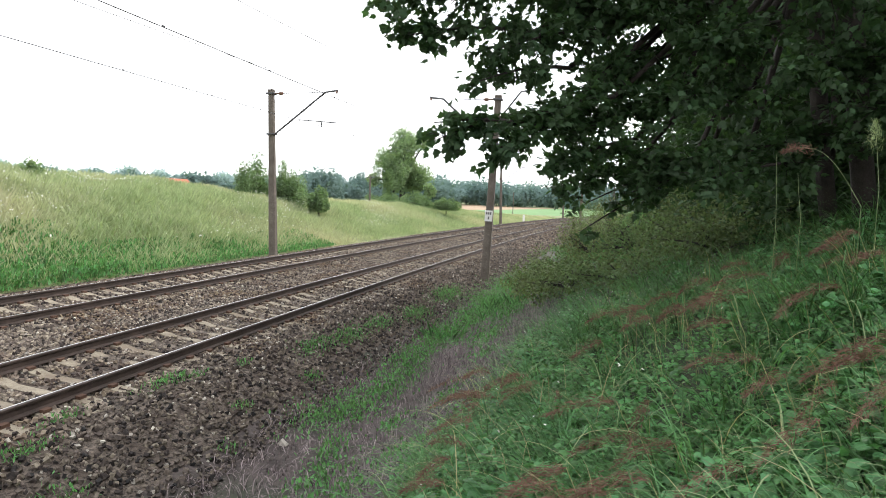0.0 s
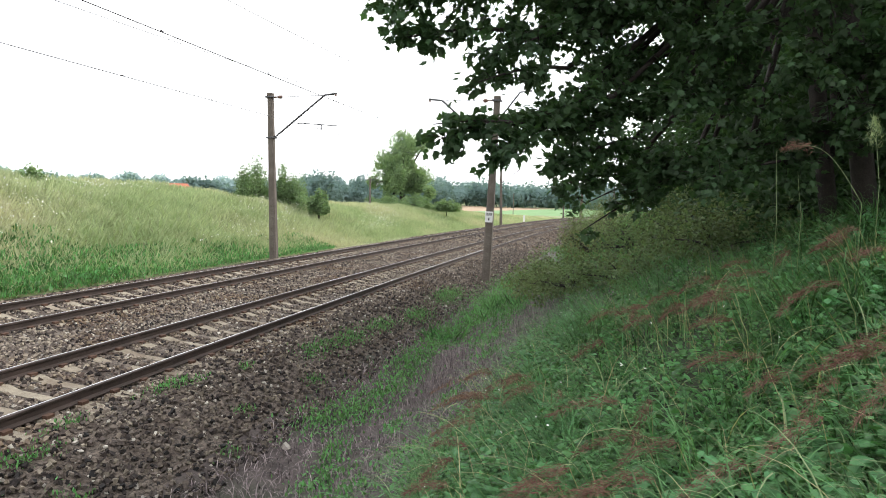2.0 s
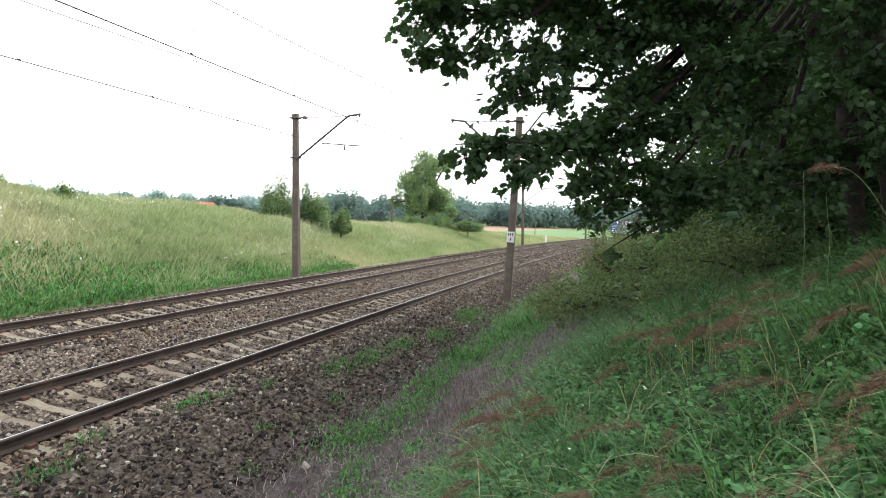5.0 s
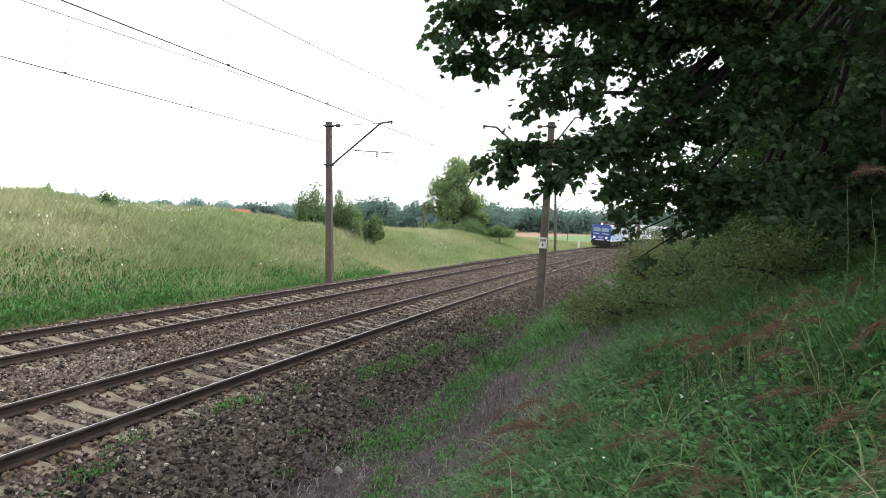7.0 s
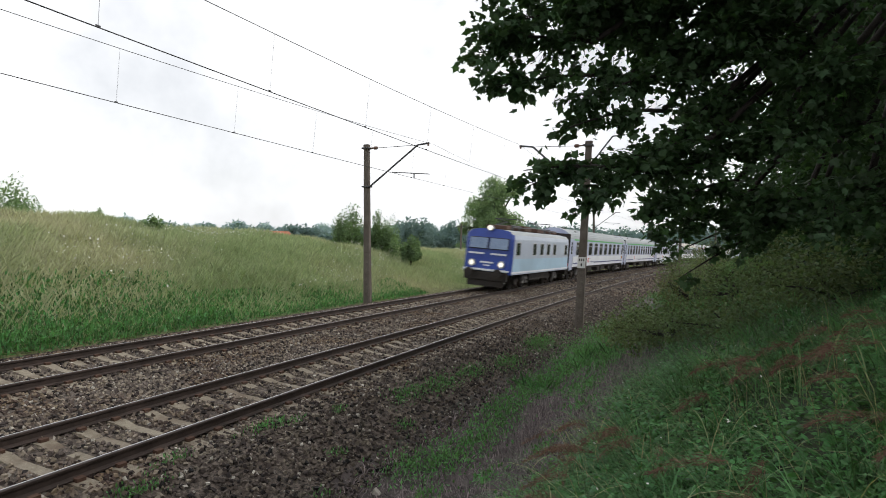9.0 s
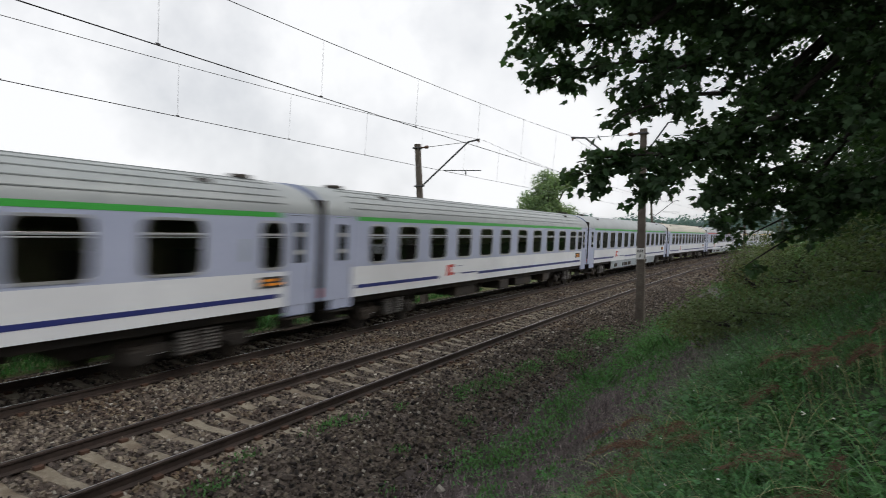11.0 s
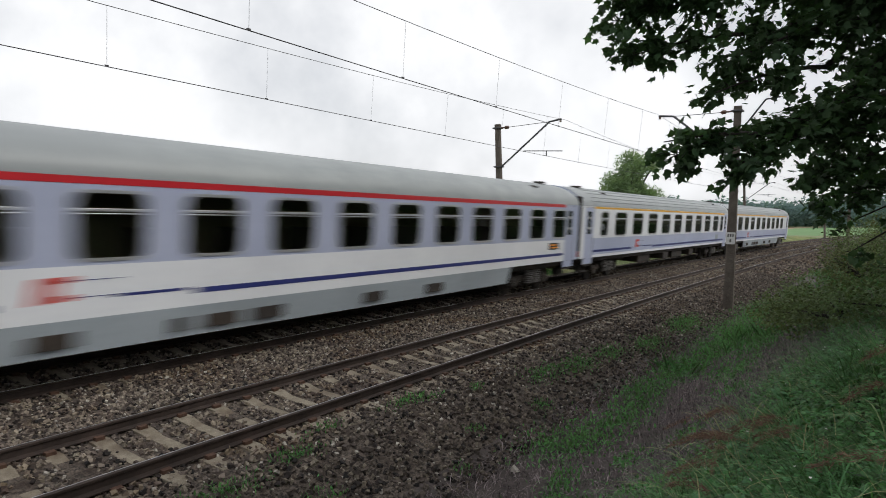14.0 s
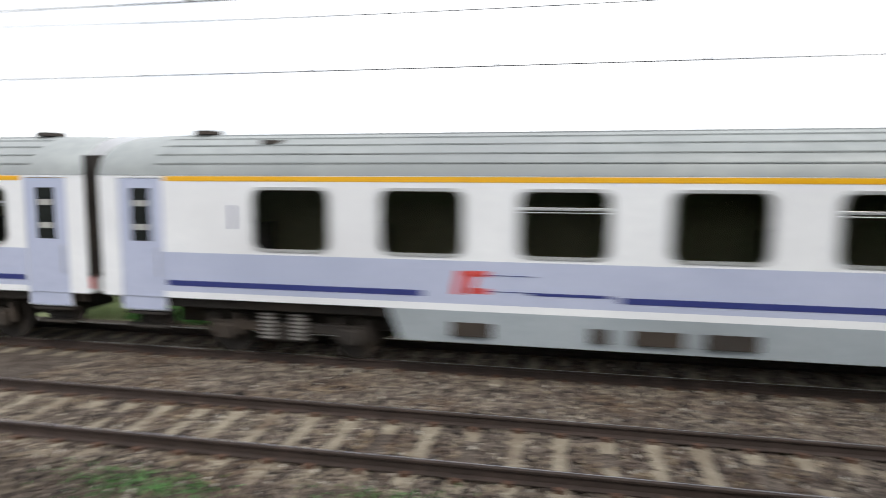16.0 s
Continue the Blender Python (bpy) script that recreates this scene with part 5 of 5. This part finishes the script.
# plumes: a bent stalk each, its feathery head drooping down the slope
def plumes(name, label, s, off, high, long, seed):
    r = np.random.default_rng(seed)
    foot = on_ground(s, off)
    foot = foot[np.linalg.norm(foot - np.array(EYE) + np.array([0, 0, 0.6]), axis=1) > 2.2]
    g, at, way = Build(), [], []
    for p in foot:
        a = math.pi + 0.35 + r.normal(0, 0.55)
        d = np.array([math.cos(a), math.sin(a), 0.0])
        h, l = high * r.uniform(0.75, 1.2), long * r.uniform(0.7, 1.25)
        neck = p + d * 0.30 * h + np.array([0, 0, h])
        g.tube([p, p + d * 0.08 * h + np.array([0, 0, 0.55 * h]), neck], [0.003, 0.0025, 0.002], 4, cap=False)
        m = 240
        u = np.linspace(0, 1, m)[:, None]
        mid = neck + d * l * u + np.array([0, 0, 1.0]) * (0.10 * l * u - 0.42 * l * u ** 2)
        fat = 0.019 * np.sin(math.pi * np.clip(0.12 + 0.86 * u, 0, 1))
        at.append(mid + r.normal(0, 1, (m, 3)) * fat)
        way.append(np.tile(d, (m, 1)) + r.normal(0, 0.45, (m, 3)) - np.array([0, 0, 0.5]) * u)
    at, way = np.concatenate(at), np.concatenate(way)
    v, f = scatter(TUFT_V, TUFT_F, at, way, r.normal(0, 1, at.shape), np.stack([r.uniform(0.0025, 0.005, len(at)), r.uniform(0.03, 0.07, len(at)), 0.02 * np.ones(len(at))], -1))
    heads = tagged(fill(name, v, f, M["plume"]), label, "grass", kind="stuff")
    g.done("stalk", M["straw"], heads)


s, off = bank_places(64, 41, 2.4, 6.6, 5.6, 9.2, 1.1)
plumes("grass_plumes", "drooping reddish-brown grass plumes", s, off, 0.46, 0.34, 42)
plumes("grass_plumes", "drooping reddish-brown grass plumes at the edge of the ditch", np.array([7.6, 7.3, 7.0, 6.8, 7.8, 6.4]), np.array([5.5, 5.6, 5.7, 5.9, 5.7, 5.8]), 0.42, 0.42, 43)

# single tall stalks before the thicket
for way, head, label in (([(-14.46, -0.92), (-14.3, 2.0), (-14.1, 4.87)], 0.0, "tall dry bare grass stalk"), ([(-16.17, -0.17), (-15.9, 1.6), (-15.72, 3.28)], 0.0, "tall dry bare grass stalk"),
                         ([(-20.12, 0.83), (-18.68, 3.41), (-17.6, 4.75), (-16.68, 5.27), (-15.5, 5.35), (-14.53, 5.04)], 0.017, "tall bent grass stalk with a reddish drooping head"),
                         ([(-21.14, 2.13), (-20.9, 4.2), (-20.7, 5.8), (-20.51, 7.18)], 0.03, "upright grass stalk with a pale feathery panicle")):
    w2 = np.array(way)
    t0, t1 = np.arange(len(w2)), np.linspace(0, len(w2) - 1, 4 * len(w2))
    w2 = np.stack([np.interp(t1, t0, w2[:, 0]), np.interp(t1, t0, w2[:, 1])], -1)
    w2[2:-2] = (w2[:-4] + w2[1:-3] + w2[2:-2] + w2[3:-1] + w2[4:]) / 5
    pts = [spot(a, e, 5.0) for a, e in w2]
    low = pts[0].copy()
    low[2] -= 0.4
    stalk = tagged(new("grass_stalk"), label, "grass stalk", "stalks before the thicket")
    stalk.matrix_basis = pose(*low)
    Build().tube([p - low for p in [low] + pts], [0.002] + [0.0019 - 0.0011 * k / len(pts) for k in range(len(pts))], 6).done("stem", M["pale_blade"], stalk, smooth=True)
    if head:
        q = np.array([pts[len(pts) * 6 // 10], pts[len(pts) * 8 // 10], pts[-1]]) - low
        u = RND.random((190, 1)) * 1.98
        i = np.minimum(u.astype(int)[:, 0], 1)
        axis = unit(q[i + 1] - q[i])
        at = q[i] + (q[i + 1] - q[i]) * (u - i[:, None])
        way3 = unit(axis * 0.8 + RND.normal(0, 0.5, at.shape))
        at = at + RND.normal(0, 1, at.shape) * head * (1.05 - 0.45 * u)
        v, f = scatter(TUFT_V, TUFT_F, at, way3, RND.normal(0, 1, at.shape), np.stack([0.005 * np.ones(len(at)), RND.uniform(0.03, 0.06, len(at)), 0.01 * np.ones(len(at))], -1))
        fill("seed_head", v, f, M["plume"] if head < 0.02 else M["pale_blade"], parent=stalk)

# small white blossoms on the bank
s, off = bank_places(70, 51, 4, 12, 5.4, 8.6, 1.0)
p = on_ground(s, off, 0.36)
v, f = scatter(OVAL_V, OVAL_F, p, RND.normal(0, 1, p.shape), np.tile([0.0, -0.4, 1], (len(p), 1)), RND.uniform(0.018, 0.035, len(p)))
tagged(fill("bank_flowers", v, f, M["flower"]), "tiny white blossoms among the bank herbs", "flowers", kind="stuff")

# bare brown twigs under the shrubs
s, off = bank_places(2600, 52, 8.5, 17, 4.9, 8.8, 1.0)
n = len(s)
blades("bare_twigs", s, off, RND.uniform(0.25, 0.75, n), RND.uniform(0.004, 0.009, n), M["litter"], "bare brown twigs at the foot of the shrubs", 0.45)

# the same bank and ditch carry on past the standpoint
back = np.random.default_rng(77)
n = 9000
s, off = -9 + 10 * back.random(n), 5.3 + 5.7 * back.random(n)
blades("bank_grass", s, off, back.uniform(0.2, 0.5, n), back.uniform(0.006, 0.012, n), M["blade"], "rough green grass on the bank behind the ditch", 0.8)
n = 5000
s, off = -9 + 11 * back.random(n), 2.6 + 2.8 * back.random(n)
blades("dead_stems", s, off, back.uniform(0.08, 0.25, n), back.uniform(0.005, 0.010, n), M["litter"], "dead brown stems and litter along the ditch", 1.0)

# ditch: dead stems and green weeds
n = 52000
s, off = 2 + 34 * RND.random(n) ** 1.2, 2.3 + 3.6 * RND.random(n)
blades("dead_stems", s, off, RND.uniform(0.06, 0.24, n), RND.uniform(0.006, 0.016, n), M["litter"], "dead brown stems and litter in the ditch", 1.0)
def weed_patch(places, count, seed):
    """Soft-edged weed patches: s, off and their half widths."""
    r = np.random.default_rng(seed)
    s, off = [], []
    for a, b, ra, rb in places:
        k = int(count * ra * rb)
        s.append(a + r.normal(0, 0.6 * ra, k))
        off.append(b + r.normal(0, 0.6 * rb, k))
    return np.concatenate(s), np.concatenate(off)


s, off = weed_patch(((8.9, 2.75, 0.8, 0.35), (9.6, 3.1, 1.1, 0.45), (11.2, 3.2, 1.2, 0.4), (13.0, 3.0, 1.4, 0.4), (15.2, 3.1, 1.6, 0.5), (18.0, 3.3, 2.0, 0.6), (22, 3.2, 2.6, 0.7), (27, 3.3, 3.5, 0.8), (6.7, 3.8, 0.6, 0.3), (7.6, 3.5, 0.5, 0.25), (5.6, 4.3, 0.7, 0.35), (8.6, 4.1, 0.5, 0.2), (9.8, 4.6, 0.5, 0.2), (7.0, 4.7, 0.5, 0.25), (12.4, 4.8, 0.7, 0.25), (14.5, 4.4, 1.2, 0.4), (17, 4.6, 1.6, 0.5)), 1500, 61)
n = len(s)
blades("ditch_weeds", s, off, RND.uniform(0.035, 0.085, n), RND.uniform(0.03, 0.07, n), M["herb"], "fresh green weeds along the floor of the ditch", 1.0, (OVAL_V, OVAL_F), up=0.07, rise=0.08)
blades("ditch_grass", s[::7], off[::7], RND.uniform(0.10, 0.28, len(s[::7])), RND.uniform(0.004, 0.008, len(s[::7])), M["blade"], "thin green grass along the floor of the ditch", 0.6, (ARCH_V, ARCH_F))
s, off = weed_patch(((13.0, 1.5, 0.8, 0.28), (11.6, 1.35, 0.7, 0.22), (14.8, 1.6, 0.7, 0.25), (17, 1.9, 1.0, 0.3), (8.0, 0.6, 0.5, 0.14), (8.5, 0.75, 0.3, 0.1), (8.25, 1.78, 0.2, 0.12), (5.4, 0.85, 0.45, 0.15), (6.2, 0.5, 0.3, 0.12), (7.1, 2.25, 0.18, 0.12), (10.2, 2.0, 0.25, 0.16), (9.5, 1.0, 0.2, 0.1), (5.0, 1.7, 0.3, 0.2), (4.2, 1.0, 0.5, 0.2), (1.5, 0.9, 0.8, 0.2), (-1.5, 0.8, 0.9, 0.25), (-4.5, 0.9, 0.9, 0.25), (21, 1.8, 1.6, 0.35)), 2300, 62)
n = len(s)
blades("ballast_weeds", s, off, RND.uniform(0.03, 0.08, n), RND.uniform(0.02, 0.045, n), M["herb"], "small green weed tufts rooted in the ballast shoulder", 0.9, (OVAL_V, OVAL_F), up=0.04, rise=0.04)
s, off = weed_patch(((12.3, 4.0, 1.0, 0.25), (10.8, 4.2, 0.8, 0.2)), 900, 63)
blades("dead_stems", s, off, RND.uniform(0.3, 0.7, len(s)), RND.uniform(0.003, 0.006, len(s)), M["litter"], "standing bare brown weed stems in the ditch", 0.25)
n = 26000
s, off = 15 + 57 * RND.random(n) ** 1.3, 2.6 + 7 * RND.random(n)
keep = patchy(s, off, 4) + np.interp(off, [2.6, 5.0, 6.5], [-0.45, -0.3, 0.2]) > 0.42
s, off = s[keep], off[keep]
n = len(s)
blades("verge_grass", s, off, RND.uniform(0.25, 0.6, n), RND.uniform(0.012, 0.03, n), M["blade"], "rough grass along the near verge", 0.6, (TUFT_V, TUFT_F))

# ballast: loose stones over the bed
CUBE_V = np.array([(x, y, z) for x in (-1, 1) for y in (-1, 1) for z in (-1, 1)], float)
CUBE_F = np.array([(0, 1, 3, 2), (4, 6, 7, 5), (0, 4, 5, 1), (2, 3, 7, 6), (0, 2, 6, 4), (1, 5, 7, 3)])


def stones(name, s, off, size, mat, label):
    # the sleepers' middles lie bare between the rails
    beat = np.abs((s / PITCH + 0.5) % 1 - 0.5) * PITCH
    mid = np.minimum(np.abs(off + GAUGE / 2), np.abs(off + GAUGE / 2 + SPACING))
    keep = ~((beat < 0.115) & (mid < 0.60) & (RND.random(len(s)) > 0.05)) & ~((beat < 0.09) & (mid < 1.16) & (RND.random(len(s)) > 0.7))
    s, off, size = s[keep], off[keep], size[keep]
    n = len(s)
    p = on_ground(s, off) + np.stack([np.zeros(n), np.zeros(n), size * RND.uniform(0.0, 0.5, n)], -1)
    corner = CUBE_V[None] * (1 + RND.uniform(-0.45, 0.25, (n, 8, 3)))
    q = unit(RND.normal(size=(n, 4)))
    w, x, y, z = q.T
    R = np.stack([1 - 2 * (y * y + z * z), 2 * (x * y - z * w), 2 * (x * z + y * w), 2 * (x * y + z * w), 1 - 2 * (x * x + z * z), 2 * (y * z - x * w), 2 * (x * z - y * w), 2 * (y * z + x * w), 1 - 2 * (x * x + y * y)], -1).reshape(n, 3, 3)
    v = np.einsum("nij,nkj->nki", R, corner * (size[:, None, None] * np.array([0.55, 0.42, 0.36]))) + p[:, None]
    f = (CUBE_F[None] + (np.arange(n) * 8)[:, None, None]).reshape(-1, 4)
    return tagged(fill(name, v.reshape(-1, 3), f, mat), label, "ballast", kind="stuff")


n = 120000
s = -9 + 54 * RND.random(n) ** 1.25
off = -8.4 + 11.0 * RND.random(n) ** 0.95
foul = off + 0.25 * np.sin(0.9 * s) + RND.normal(0, 0.25, n) > 0.75
size = RND.uniform(0.03, 0.068, n)
stones("ballast_stones", s[~foul], off[~foul], size[~foul], M["stone"], "loose brown-grey ballast stones")
stones("ballast_stones", s[foul], off[foul], size[foul], M["dirty_stone"], "dark dirty ballast stones on the shoulder")
n = 26000
s = 42 + 90 * RND.random(n) ** 1.3
off = -8.4 + 11 * RND.random(n)
stones("ballast_stones", s, off, RND.uniform(0.07, 0.13, n), M["stone"], "loose brown-grey ballast stones further along the line")
n = 13000
s = -8 + 56 * RND.random(n) ** 1.1
off = -8.2 + 10.6 * RND.random(n) ** 1.25
stones("pale_stones", s, off, 0.02 + 0.04 * RND.random(n) ** 1.6, M["pale"], "scattered pale stones in the ballast")
c = on_ground(7.8, 2.75, 0.03)
stones("white_rock", np.array([7.7]), np.array([2.75]), np.array([0.11]), M["pale"], "white rock lying in the ditch")["category"] = "rock"

# ---- build the train and run it ----
loco = locomotive()
def pane_row(first, pitch, many, width, ends=()):
    return [(c, 0.78) for c in ends[:1]] + [(first + pitch * k, width) for k in range(many)] + [(c, 0.78) for c in ends[1:]]


# where each coach begins behind the first one's leading end, and the coach
COACHES = [
    (0.0, coach(26.5, pane_row(2.95, 2.385, 9, 1.38, ()) + [(24.75, 0.7)], "green_line", "roof_grey", False, False, True, door=0.78, display=1.75)),
    (26.5, coach(25.4, pane_row(4.25, 2.0, 10, 1.12, (2.55, 23.65)), "green_line", "roof_grey", False, False, True, door=0.85, display=2.1)),
    (51.9, coach(26.8, pane_row(3.95, 1.97, 11, 1.15, (2.35, 24.95)), "green_line", "roof_grey", False, True, False, bars=False)),
    (78.7, coach(25.1, pane_row(3.05, 1.9, 11, 1.25) + [(23.38, 0.7)], "green_line", "roof_beige", False, False, True, door=0.76)),
    (103.8, coach(27.4, pane_row(4.2, 1.93, 12, 1.15), "red_line", "roof_grey", False, True, False)),
    (131.2, coach(27.8, pane_row(4.72, 2.375, 9, 1.42, (2.65, 25.55)), "yellow_line", "roof_grey", True, False, True)),
    (159.0, coach(27.1, pane_row(3.97, 2.36, 9, 1.40), "yellow_line", "roof_grey", True, True, True, bars=False, digit=True)),
]
START, SPEED = 326.98, 30.974


def on_rails(s, length):
    """The pose of a vehicle whose leading end is s metres along the far track."""
    mid = s + length / 2
    off = -GAUGE / 2 - SPACING
    p = plan(mid, off)
    z = LIFT + GAUGE / 2 * CANT
    return pose(float(p[0]), float(p[1]), float(z), 0, math.degrees(math.atan(CANT)), heading(mid)) @ pose(0, -length / 2, 0)


def motions():
    times = [0.5 * k for k in range(32)] + [15.6, 15.8, 16.0]
    lag = lambda t: float(np.interp(t, [8.7, 10.8, 15.0, 15.5, 16.0], [0.5, 0.0, 0.0, 0.2, 0.85]))
    walk(loco, [(t, on_rails(START - SPEED * t + lag(t) - 14.85, 14.3)) for t in times])
    ends = [begin for begin, c in COACHES[1:]] + [186.1]
    for (begin, c), end in zip(COACHES, ends):
        walk(c, [(t, on_rails(START - SPEED * t + lag(t) + begin, end - begin)) for t in times])


motions()
